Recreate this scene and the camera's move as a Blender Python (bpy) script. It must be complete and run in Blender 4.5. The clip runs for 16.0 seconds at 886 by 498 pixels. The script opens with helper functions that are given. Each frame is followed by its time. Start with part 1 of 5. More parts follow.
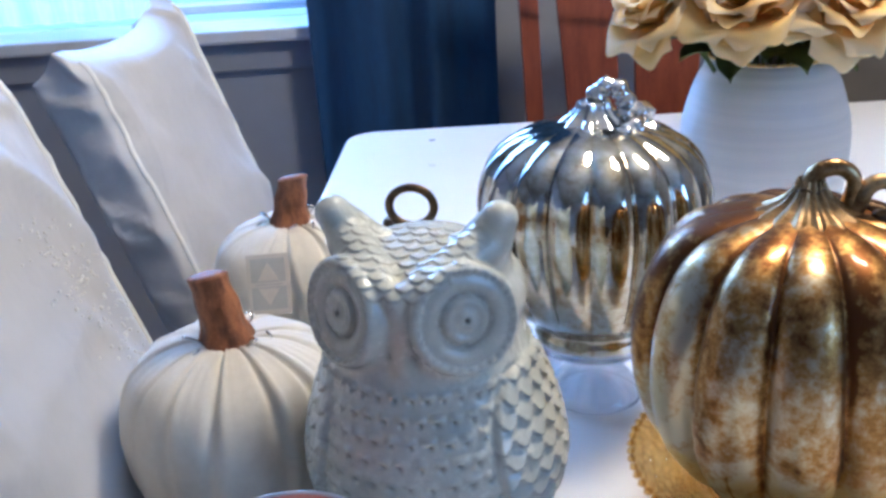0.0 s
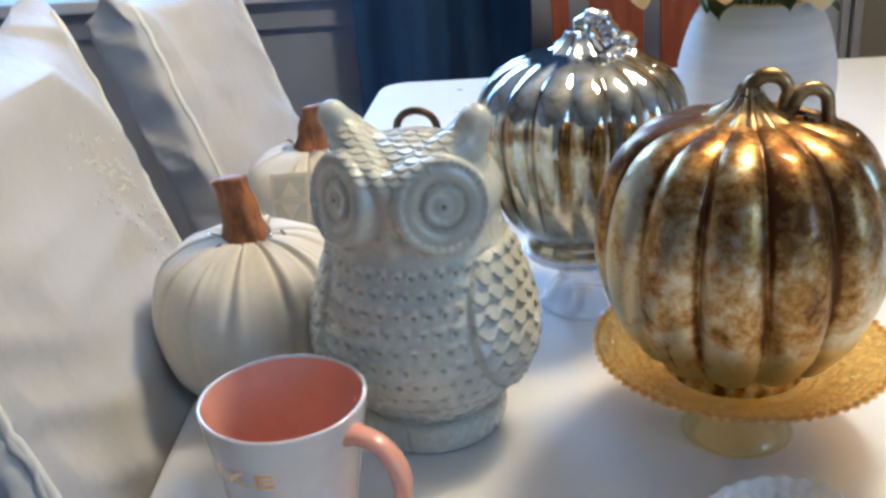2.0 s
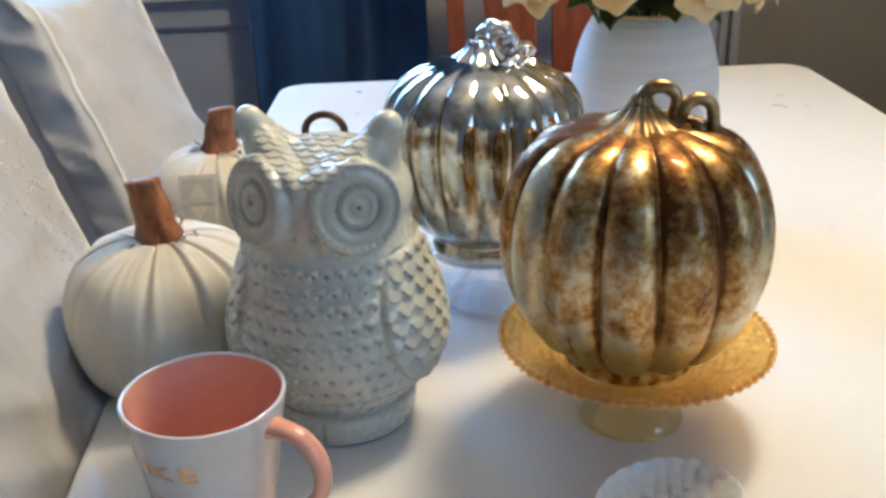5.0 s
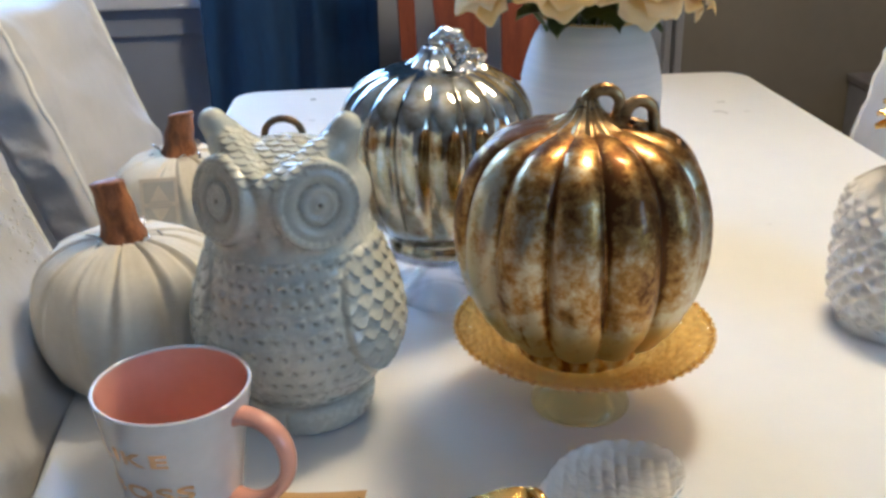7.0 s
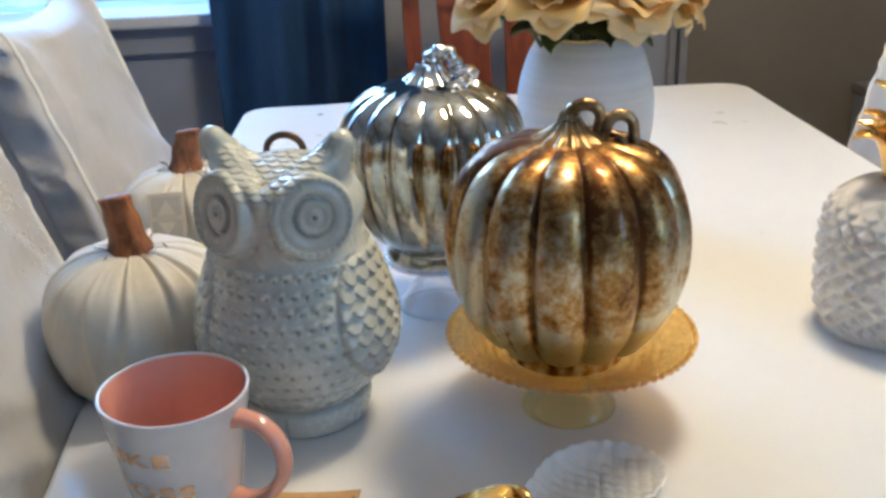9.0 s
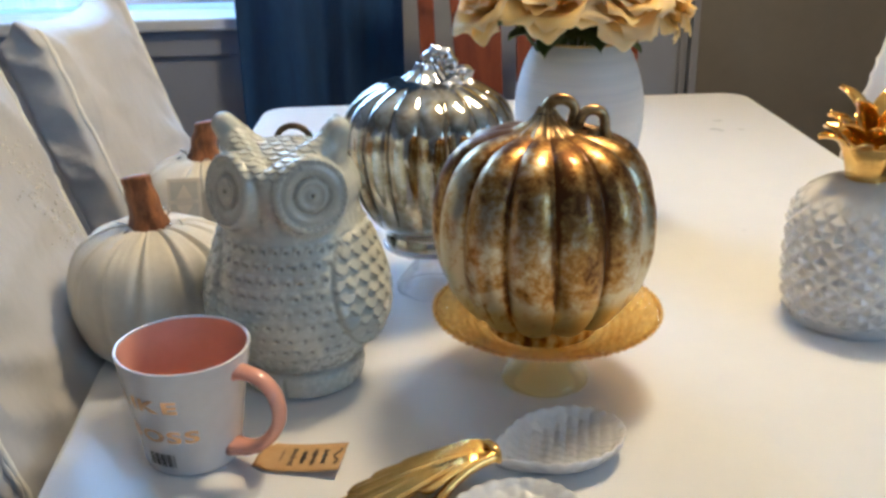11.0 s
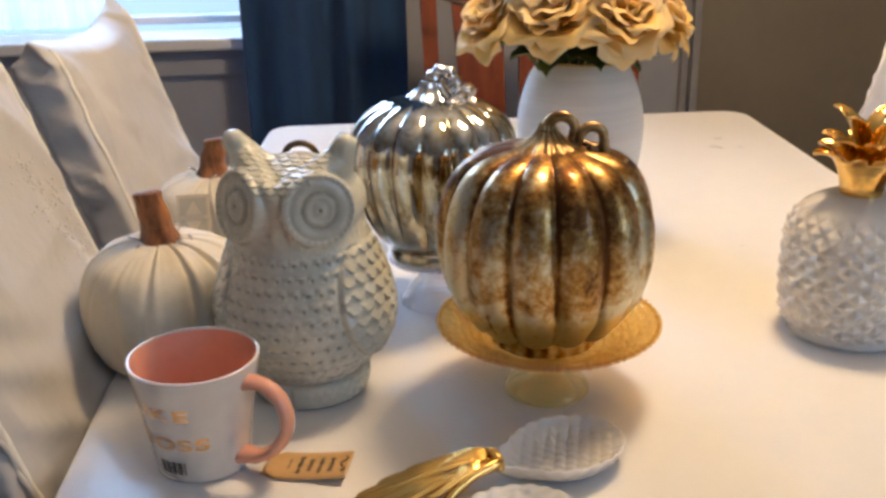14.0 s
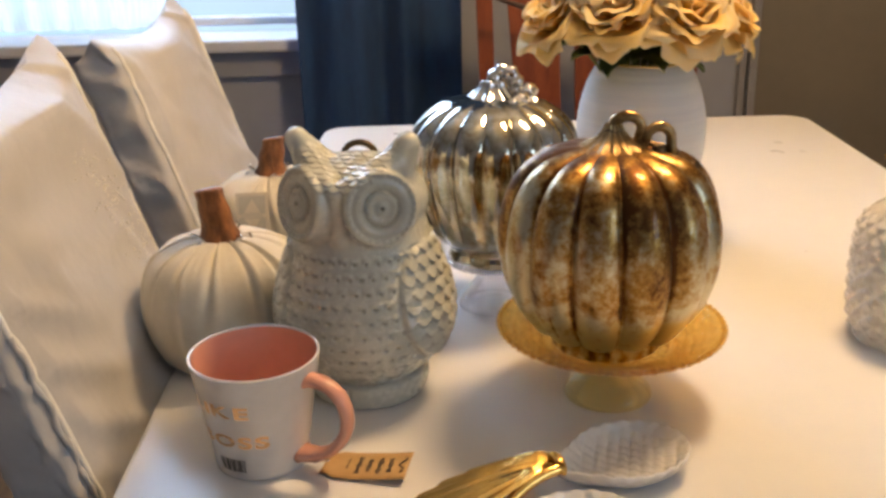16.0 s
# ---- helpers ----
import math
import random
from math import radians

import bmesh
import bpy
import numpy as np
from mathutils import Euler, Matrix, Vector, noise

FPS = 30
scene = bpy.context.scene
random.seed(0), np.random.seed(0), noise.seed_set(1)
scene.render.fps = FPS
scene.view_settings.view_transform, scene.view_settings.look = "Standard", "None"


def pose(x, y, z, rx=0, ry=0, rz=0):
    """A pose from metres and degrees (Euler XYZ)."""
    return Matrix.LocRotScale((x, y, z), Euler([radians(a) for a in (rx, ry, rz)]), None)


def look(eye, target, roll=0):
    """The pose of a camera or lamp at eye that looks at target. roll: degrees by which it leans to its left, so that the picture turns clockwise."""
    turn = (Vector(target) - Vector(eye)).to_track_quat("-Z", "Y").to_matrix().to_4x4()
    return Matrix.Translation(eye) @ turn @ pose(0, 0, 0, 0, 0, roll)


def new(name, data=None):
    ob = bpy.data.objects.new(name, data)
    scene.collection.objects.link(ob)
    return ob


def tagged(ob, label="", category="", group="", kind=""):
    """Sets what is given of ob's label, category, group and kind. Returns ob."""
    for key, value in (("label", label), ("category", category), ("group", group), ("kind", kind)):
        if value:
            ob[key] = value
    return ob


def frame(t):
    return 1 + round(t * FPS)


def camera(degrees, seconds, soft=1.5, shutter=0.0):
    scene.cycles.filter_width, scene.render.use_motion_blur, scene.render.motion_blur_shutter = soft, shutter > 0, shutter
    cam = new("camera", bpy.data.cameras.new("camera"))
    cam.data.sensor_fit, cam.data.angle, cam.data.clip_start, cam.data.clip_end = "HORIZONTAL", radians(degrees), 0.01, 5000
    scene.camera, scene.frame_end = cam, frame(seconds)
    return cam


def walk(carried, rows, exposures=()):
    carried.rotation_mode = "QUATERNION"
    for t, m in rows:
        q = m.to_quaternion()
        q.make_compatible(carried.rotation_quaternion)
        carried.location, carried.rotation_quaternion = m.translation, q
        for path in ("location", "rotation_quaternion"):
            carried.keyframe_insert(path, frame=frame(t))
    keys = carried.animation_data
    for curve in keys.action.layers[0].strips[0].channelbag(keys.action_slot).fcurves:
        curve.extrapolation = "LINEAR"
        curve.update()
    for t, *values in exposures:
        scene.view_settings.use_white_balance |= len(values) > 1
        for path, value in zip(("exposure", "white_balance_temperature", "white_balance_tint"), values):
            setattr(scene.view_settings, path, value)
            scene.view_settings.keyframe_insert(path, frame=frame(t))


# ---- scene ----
cam = camera(46.5, 16.0, soft=3.1)
PATH = [
    (0, (0.045, 0.073, 1.156), (0.053, 1.924, 0.398), -3.5),
    (0.5, (0.06, 0.036, 1.151), (-0.108, 1.876, 0.386), -3.8),
    (1, (0.084, -0.005, 1.148), (-0.097, 1.821, 0.353), -5.1),
    (1.5, (0.084, -0.008, 1.142), (-0.033, 1.826, 0.351), -4.6),
    (2, (0.085, -0.019, 1.141), (-0.015, 1.813, 0.346), -3.9),
    (2.5, (0.09, -0.021, 1.141), (0.065, 1.811, 0.34), -3.4),
    (3, (0.091, -0.024, 1.15), (0.098, 1.812, 0.359), -3.2),
    (3.5, (0.087, -0.028, 1.145), (0.117, 1.804, 0.342), -2.6),
    (4, (0.081, -0.028, 1.147), (0.149, 1.797, 0.33), -2.6),
    (6.5, (0.066, -0.081, 1.16), (0.233, 1.751, 0.377), -0.3),
    (7, (0.065, -0.08, 1.158), (0.272, 1.746, 0.369), -0.9),
    (7.5, (0.062, -0.099, 1.163), (0.282, 1.732, 0.389), -1.1),
    (8, (0.066, -0.082, 1.156), (0.287, 1.738, 0.355), -1.1),
    (8.5, (0.07, -0.087, 1.163), (0.285, 1.73, 0.356), -1.5),
    (9, (0.081, -0.111, 1.168), (0.255, 1.728, 0.401), -1.8),
    (11.5, (0.105, -0.197, 1.173), (0.227, 1.66, 0.442), -1.0),
    (12, (0.107, -0.199, 1.174), (0.222, 1.668, 0.467), -1.0),
    (12.5, (0.106, -0.201, 1.172), (0.232, 1.667, 0.467), -0.6),
    (13, (0.108, -0.203, 1.168), (0.245, 1.654, 0.44), -1.0),
    (13.5, (0.109, -0.206, 1.174), (0.249, 1.648, 0.438), -1.0),
    (14, (0.101, -0.211, 1.176), (0.223, 1.655, 0.465), -1.1),
    (14.5, (0.098, -0.209, 1.174), (0.188, 1.663, 0.477), -1.0),
    (15, (0.094, -0.208, 1.173), (0.166, 1.662, 0.469), -1.2),
    (15.5, (0.089, -0.204, 1.173), (0.131, 1.666, 0.466), -1.2),
    (16, (0.089, -0.203, 1.17), (0.122, 1.669, 0.469), -1.3),
]
EXPOSURES = [(0.0, 0.13, 5000, 6), (0.5, 0.17, 5150, 3), (1.0, 0.17, 5450, 2), (2.0, 0.17, 5700, 0), (4.0, 0.15, 6050, 0), (6.5, 0.03, 5800, 0), (7.0, -0.01, 5850, 0), (7.5, 0.02, 5850, 0), (9.0, 0.01, 5750, 0),
             (11.5, -0.05, 6500, 0), (12.0, -0.06, 6950, 9), (12.5, -0.23, 7450, 3), (13.0, -0.06, 7800, 8), (14.0, -0.05, 7500, 10), (14.5, -0.08, 7800, 2), (15.5, -0.09, 8500, 9), (16.0, -0.11, 8850, 12)]
walk(cam, [(t, look(eye, target, roll)) for t, eye, target, roll in PATH], EXPOSURES)

# ---- world, window light, ceiling lamp ----
TABLE = 0.75
w = bpy.data.worlds.new("world")
scene.world = w
w.use_nodes = True
wn = w.node_tree.nodes
sky = wn.new("ShaderNodeTexSky")
sky.sky_type, sky.sun_disc = "NISHITA", False
sky.sun_elevation, sky.sun_rotation = radians(35), radians(20)
wn["Background"].inputs[1].default_value = 0.12
w.node_tree.links.new(sky.outputs[0], wn["Background"].inputs[0])


def area_lamp(name, m, sx, sy, watts, colour):
    d = bpy.data.lights.new(name, "AREA")
    d.shape, d.size, d.size_y, d.energy, d.color = "RECTANGLE", sx, sy, watts, colour
    ob = new(name, d)
    ob.matrix_world = m
    return ob


# daylight in the window's opening, behind the glass
area_lamp("window_daylight", look((-0.60, 2.34, 1.66), (-0.15, 0.6, 0.75)), 0.86, 0.62, 36, (0.36, 0.58, 1.0))
# warm bulbs of the ceiling lamp over the table
LAMP_X = 0.54
BULBS = ((LAMP_X + 0.06, 0.85), (LAMP_X - 0.06, 0.91))
for bx, by in BULBS:
    d = bpy.data.lights.new("bulb_light", "POINT")
    d.energy, d.color, d.shadow_soft_size = 24.6, (1.0, 0.75, 0.49), 0.08
    ob = new("bulb_light", d)
    ob.location = (bx, by, 1.84)
# cool fill lamp, added in a made-up wall opening behind the camera
area_lamp("side_fill", look((2.15, -1.15, 1.62), (0.0, -1.15, 1.62)), 1.1, 1.0, 17.5, (0.43, 0.65, 1.0))


# ---- materials ----
def shader(name):
    m = bpy.data.materials.new(name)
    m.use_nodes = True
    nt = m.node_tree
    return m, nt.nodes, nt.links, nt.nodes["Principled BSDF"]


def noise_node(n, l, scale, detail=4.0, rough=0.55, coord="Object", stretch=None, distort=0.0):
    tc = n.new("ShaderNodeTexCoord")
    t = n.new("ShaderNodeTexNoise")
    t.inputs["Scale"].default_value, t.inputs["Detail"].default_value = scale, detail
    t.inputs["Roughness"].default_value, t.inputs["Distortion"].default_value = rough, distort
    if stretch:
        mp = n.new("ShaderNodeMapping")
        mp.inputs["Scale"].default_value = stretch
        l.new(tc.outputs[coord], mp.inputs[0])
        l.new(mp.outputs[0], t.inputs[0])
    else:
        l.new(tc.outputs[coord], t.inputs[0])
    return t.outputs[0]


def ramp_node(n, l, src, stops):
    r = n.new("ShaderNodeValToRGB")
    while len(r.color_ramp.elements) < len(stops):
        r.color_ramp.elements.new(0.5)
    for e, (p, c) in zip(r.color_ramp.elements, stops):
        e.position = p
        e.color = (*c, 1) if len(c) == 3 else c
    l.new(src, r.inputs[0])
    return r.outputs[0]


def mix_node(n, l, fac, a, b, mode="MIX"):
    x = n.new("ShaderNodeMix")
    x.data_type, x.blend_type = "RGBA", mode
    for val, sock in ((fac, 0), (a, 6), (b, 7)):
        if isinstance(val, (int, float)):
            x.inputs[sock].default_value = val
        elif isinstance(val, tuple):
            x.inputs[sock].default_value = (*val, 1)
        else:
            l.new(val, x.inputs[sock])
    return x.outputs[2]


def math_node(n, l, op, a, b=0.0):
    x = n.new("ShaderNodeMath")
    x.operation = op
    for k, val in enumerate((a, b)):
        if isinstance(val, (int, float)):
            x.inputs[k].default_value = val
        else:
            l.new(val, x.inputs[k])
    return x.outputs[0]


def bump_node(n, l, p, height, strength, dist):
    b = n.new("ShaderNodeBump")
    b.inputs["Strength"].default_value, b.inputs["Distance"].default_value = strength, dist
    l.new(height, b.inputs["Height"])
    l.new(b.outputs[0], p.inputs["Normal"])


def surface(name, c1, c2, scale, rough=(0.4, 0.6), metal=0.0, bump=0.0, bscale=300, stretch=None, coat=0.0, spread=(0.35, 0.65), spec=0.5, sheen=0.0):
    """Two tones mixed by noise at two scales, uneven gloss and a fine relief."""
    m, n, l, p = shader(name)
    big = noise_node(n, l, scale, 5, stretch=stretch)
    fine = noise_node(n, l, scale * 9, 3, stretch=stretch)
    both = math_node(n, l, "ADD", math_node(n, l, "MULTIPLY", big, 0.7), math_node(n, l, "MULTIPLY", fine, 0.3))
    l.new(ramp_node(n, l, both, [(spread[0], c1), (spread[1], c2)]), p.inputs["Base Color"])
    r = ramp_node(n, l, both, [(0.3, (rough[0],) * 3), (0.7, (rough[1],) * 3)])
    l.new(r, p.inputs["Roughness"])
    p.inputs["Metallic"].default_value = metal
    p.inputs["Specular IOR Level"].default_value = spec
    p.inputs["Coat Weight"].default_value, p.inputs["Coat Roughness"].default_value = coat, 0.06
    p.inputs["Sheen Weight"].default_value = sheen
    if bump:
        bump_node(n, l, p, noise_node(n, l, bscale, 3), 0.6, bump)
    return m


def glass(name, colour, rough=0.02, ior=1.5):
    m, n, l, p = shader(name)
    p.inputs["Base Color"].default_value = (*colour, 1)
    p.inputs["Transmission Weight"].default_value, p.inputs["IOR"].default_value = 1.0, ior
    l.new(ramp_node(n, l, noise_node(n, l, 90, 3), [(0.3, (rough,) * 3), (0.75, (rough * 2.2 + 0.02,) * 3)]), p.inputs["Roughness"])
    return m


def glow(name, colour, power, scale=1.2):
    m, n, l, p = shader(name)
    p.inputs["Base Color"].default_value = (0, 0, 0, 1)
    l.new(ramp_node(n, l, noise_node(n, l, scale, 2), [(0.3, tuple(0.8 * c for c in colour)), (0.7, colour)]), p.inputs["Emission Color"])
    p.inputs["Emission Strength"].default_value = power
    return m


def antique_metal(name, dark, mid, light, scale, rough, groove=0.8, low=0.77, high=0.97, tilt=0.35, dark_low=0.40, mix=(0.42, 0.34, 0.24), sharp=1.0):
    """Crackled mirror-glass finish: worn leaf over a dark ground, stain left in the grooves; tilt darkens the crown."""
    m, n, l, p = shader(name)
    att = n.new("ShaderNodeAttribute")
    att.attribute_name = "groove"
    blot = noise_node(n, l, scale, 6, 0.62, distort=0.6)
    speck = noise_node(n, l, scale * 7, 4, 0.7)
    streak = noise_node(n, l, scale * 1.6, 4, 0.6, stretch=(1, 1, 0.22))
    tc = n.new("ShaderNodeTexCoord")
    sep = n.new("ShaderNodeSeparateXYZ")
    l.new(tc.outputs["Object"], sep.inputs[0])
    mr = n.new("ShaderNodeMapRange")
    mr.inputs[1].default_value, mr.inputs[2].default_value = low, high
    l.new(sep.outputs[2], mr.inputs[0])
    s = math_node(n, l, "ADD", math_node(n, l, "MULTIPLY", blot, mix[0]), math_node(n, l, "MULTIPLY", streak, mix[1]))
    s = math_node(n, l, "ADD", s, math_node(n, l, "MULTIPLY", speck, mix[2]))
    s = math_node(n, l, "SUBTRACT", s, math_node(n, l, "MULTIPLY", math_node(n, l, "SUBTRACT", mr.outputs[0], 0.45), tilt))
    s = math_node(n, l, "SUBTRACT", s, math_node(n, l, "MULTIPLY", att.outputs["Fac"], groove * 0.3))
    l.new(ramp_node(n, l, s, [(dark_low, dark), (dark_low + 0.09 * sharp, mid), (dark_low + 0.20 * sharp, light)]), p.inputs["Base Color"])
    l.new(ramp_node(n, l, s, [(0.3, (min(1, rough * 1.7),) * 3), (0.62, (rough,) * 3)]), p.inputs["Roughness"])
    p.inputs["Metallic"].default_value = 1.0
    p.inputs["Coat Weight"].default_value, p.inputs["Coat Roughness"].default_value = 0.35, 0.08
    bump_node(n, l, p, speck, 0.35, 0.0006)
    return m


M_TABLE = surface("white table lacquer", (0.74, 0.735, 0.73), (0.78, 0.775, 0.765), 4, (0.27, 0.31), bump=0.0002, bscale=160, coat=0.1)
M_WALL = surface("grey wall paint", (0.265, 0.284, 0.342), (0.298, 0.317, 0.378), 3, (0.55, 0.7), bump=0.0008, bscale=220)
M_CEIL = surface("ceiling paint", (0.50, 0.48, 0.45), (0.55, 0.53, 0.50), 3, (0.8, 0.9), bump=0.0006, bscale=150)
M_TRIM = surface("white trim paint", (0.58, 0.60, 0.64), (0.66, 0.68, 0.72), 6, (0.3, 0.5), bump=0.0003, bscale=120)
M_DOOR = surface("taupe door paint", (0.160, 0.141, 0.112), (0.188, 0.167, 0.133), 4, (0.45, 0.6), bump=0.0006, bscale=120)
M_CASING = surface("blue grey casing paint", (0.20, 0.20, 0.22), (0.26, 0.26, 0.28), 9, (0.4, 0.6), bump=0.0004, bscale=160)
M_FLOOR = surface("oak floor boards", (0.20, 0.10, 0.05), (0.34, 0.19, 0.09), 9, (0.3, 0.5), bump=0.0006, bscale=90, stretch=(6, 0.6, 1))
M_CLOTH = surface("white slipcover satin", (0.455, 0.445, 0.44), (0.51, 0.495, 0.49), 7, (0.46, 0.60), bump=0.0022, bscale=34, sheen=0.25)
M_PIPING = surface("slipcover piping", (0.70, 0.68, 0.62), (0.80, 0.78, 0.73), 60, (0.4, 0.6), bump=0.0006, bscale=260)
M_CURTAIN = surface("teal blue velvet", (0.005, 0.030, 0.098), (0.011, 0.056, 0.165), 10, (0.75, 0.9), bump=0.0008, bscale=500, stretch=(3, 3, 0.5), sheen=0.05)
M_CHAIRWOOD = surface("red brown chair wood", (0.11, 0.022, 0.009), (0.19, 0.045, 0.016), 12, (0.45, 0.6), bump=0.0003, bscale=80, stretch=(6, 6, 0.5), spec=0.3)
M_DARKWOOD = surface("dark chair rail", (0.03, 0.014, 0.01), (0.07, 0.03, 0.018), 20, (0.3, 0.5), bump=0.0003, bscale=120)
M_WHITEFAB = surface("cream pumpkin linen", (0.59, 0.535, 0.44), (0.68, 0.63, 0.535), 22, (0.75, 0.95), bump=0.0007, bscale=900, sheen=0.2)
M_STEM = surface("carved brown stem", (0.13, 0.045, 0.018), (0.36, 0.14, 0.055), 55, (0.45, 0.7), bump=0.0016, bscale=160, stretch=(3, 3, 0.7), spread=(0.4, 0.6))
M_GOLD = antique_metal("antique copper leaf", (0.120, 0.046, 0.011), (0.39, 0.215, 0.062), (0.60, 0.54, 0.375), 17, 0.27, 0.36, tilt=0.24, dark_low=0.374, mix=(0.34, 0.36, 0.30), sharp=0.72)
# stained leaf; mottle and crown tilt also paint in a dim room's reflections
M_SILVER = antique_metal("antique mercury glass", (0.20, 0.115, 0.035), (0.46, 0.45, 0.38), (0.72, 0.75, 0.76), 16, 0.07, 0.16, tilt=0.05, dark_low=0.385)
M_BRONZE = surface("dark bronze stem metal", (0.055, 0.034, 0.02), (0.20, 0.135, 0.08), 90, (0.25, 0.42), metal=1.0, bump=0.0004, bscale=400)
M_STEMGOLD = surface("worn gold stem metal", (0.16, 0.085, 0.03), (0.55, 0.38, 0.19), 80, (0.25, 0.42), metal=1.0, bump=0.0004, bscale=400)
M_STEMSILV = surface("silvered glass stem", (0.50, 0.49, 0.46), (0.88, 0.89, 0.90), 60, (0.05, 0.14), metal=1.0, bump=0.0012, bscale=170)
M_SHINYGOLD = surface("polished gold plating", (0.75, 0.44, 0.12), (0.90, 0.58, 0.20), 30, (0.08, 0.17), metal=1.0, bump=0.0002, bscale=200)


def see_through(m, tint, share):
    """Let a share of the light straight through thin glass, tinted."""
    n, l = m.node_tree.nodes, m.node_tree.links
    clear = n.new("ShaderNodeBsdfTransparent")
    clear.inputs[0].default_value = (*tint, 1)
    mixed = n.new("ShaderNodeMixShader")
    mixed.inputs[0].default_value = share
    l.new(n["Principled BSDF"].outputs[0], mixed.inputs[1])
    l.new(clear.outputs[0], mixed.inputs[2])
    l.new(mixed.outputs[0], n["Material Output"].inputs[0])


M_AMBER = glass("amber pressed glass", (1.0, 0.66, 0.22), 0.03, 1.45)
see_through(M_AMBER, (1.0, 0.82, 0.45), 0.52)
M_AMBER.node_tree.nodes["Principled BSDF"].inputs["Transmission Weight"].default_value = 0.75
amber_n, amber_l = M_AMBER.node_tree.nodes, M_AMBER.node_tree.links
dimple = amber_n.new("ShaderNodeTexVoronoi")
dimple.inputs["Scale"].default_value = 260
amber_tc = amber_n.new("ShaderNodeTexCoord")
amber_l.new(amber_tc.outputs["Object"], dimple.inputs["Vector"])
bump_node(amber_n, amber_l, amber_n["Principled BSDF"], dimple.outputs["Distance"], 1.0, 0.0030)
M_AMBER.node_tree.nodes["Principled BSDF"].inputs["Coat Weight"].default_value = 0.8
amber_p = amber_n["Principled BSDF"]
amber_l.new(amber_p.inputs["Normal"].links[0].from_socket, amber_p.inputs["Coat Normal"])
M_AMBERFOOT = glass("pale amber glass", (1.0, 0.96, 0.76), 0.005, 1.36)
see_through(M_AMBERFOOT, (1.0, 0.95, 0.76), 0.68)
M_CLEAR = glass("clear glass", (0.99, 0.99, 1.0), 0.02, 1.30)
see_through(M_CLEAR, (0.98, 0.98, 1.0), 0.30)
for stand_glass in (M_AMBERFOOT, M_CLEAR, M_AMBER):
    stand_glass.node_tree.nodes["Principled BSDF"].inputs["Coat Weight"].default_value = 1.0
    stand_glass.node_tree.nodes["Principled BSDF"].inputs["Coat IOR"].default_value = 1.8
M_PANE = glass("window glass", (0.98, 0.99, 1.0), 0.01, 1.05)
M_CERAMIC = surface("white glazed ceramic", (0.72, 0.70, 0.67), (0.80, 0.785, 0.76), 18, (0.10, 0.20), bump=0.0003, bscale=120, coat=0.5)
M_MUG = surface("white mug glaze", (0.62, 0.595, 0.575), (0.69, 0.665, 0.645), 12, (0.08, 0.16), coat=0.5)
M_PINK = surface("pink mug glaze", (0.70, 0.33, 0.25), (0.76, 0.38, 0.29), 14, (0.08, 0.16), coat=0.5)
M_VASE = surface("matt white vase", (0.68, 0.70, 0.72), (0.78, 0.79, 0.80), 12, (0.35, 0.5), bump=0.0004, bscale=60, stretch=(0.3, 0.3, 14))
M_LEAF = surface("rose leaf green", (0.05, 0.09, 0.022), (0.15, 0.19, 0.05), 60, (0.4, 0.6), bump=0.0005, bscale=220)
M_KRAFT = surface("kraft paper tag", (0.46, 0.27, 0.11), (0.56, 0.35, 0.16), 60, (0.7, 0.85), bump=0.0002, bscale=900)
M_LABEL = surface("beige printed label", (0.50, 0.44, 0.35), (0.58, 0.52, 0.43), 60, (0.6, 0.8))
M_INK = surface("dark print", (0.03, 0.025, 0.02), (0.06, 0.05, 0.04), 90, (0.5, 0.7))
M_GREYINK = surface("grey print", (0.38, 0.36, 0.31), (0.44, 0.41, 0.36), 90, (0.5, 0.7))
M_FOIL = surface("rose gold foil lettering", (0.72, 0.42, 0.22), (0.85, 0.55, 0.32), 90, (0.15, 0.3), metal=1.0)
M_DARKBOX = surface("dark grey painted cabinet", (0.13, 0.12, 0.135), (0.165, 0.152, 0.168), 14, (0.4, 0.6), bump=0.0003, bscale=120)
M_BEAD = surface("brass beads", (0.50, 0.34, 0.12), (0.72, 0.52, 0.22), 90, (0.2, 0.35), metal=1.0)
M_FELT = surface("grey felt pad", (0.07, 0.07, 0.055), (0.12, 0.115, 0.09), 120, (0.9, 1.0))
M_SKY = glow("bright overcast backdrop", (0.40, 0.66, 1.0), 1.5)
M_LAMP = glow("lamp bulb glass", (1.0, 0.74, 0.45), 25.0)


def owl_glaze():
    """Pale grey-green crackle glaze; brown clay in pits; slots, eye rings and scale edges darkened."""
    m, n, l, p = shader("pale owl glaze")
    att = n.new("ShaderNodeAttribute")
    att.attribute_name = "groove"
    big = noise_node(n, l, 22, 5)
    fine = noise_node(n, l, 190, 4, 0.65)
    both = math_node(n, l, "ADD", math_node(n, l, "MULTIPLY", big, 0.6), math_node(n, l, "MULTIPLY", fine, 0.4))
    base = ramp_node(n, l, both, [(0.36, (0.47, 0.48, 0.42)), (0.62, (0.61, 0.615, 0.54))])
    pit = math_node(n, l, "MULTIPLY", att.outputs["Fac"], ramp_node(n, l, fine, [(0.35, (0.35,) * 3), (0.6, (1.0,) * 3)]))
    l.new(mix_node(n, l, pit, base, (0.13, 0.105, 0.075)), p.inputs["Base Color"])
    l.new(ramp_node(n, l, both, [(0.3, (0.16,) * 3), (0.7, (0.34,) * 3)]), p.inputs["Roughness"])
    p.inputs["Coat Weight"].default_value, p.inputs["Coat Roughness"].default_value = 0.3, 0.05
    bump_node(n, l, p, fine, 0.5, 0.0007)
    return m


M_GLAZE = owl_glaze()


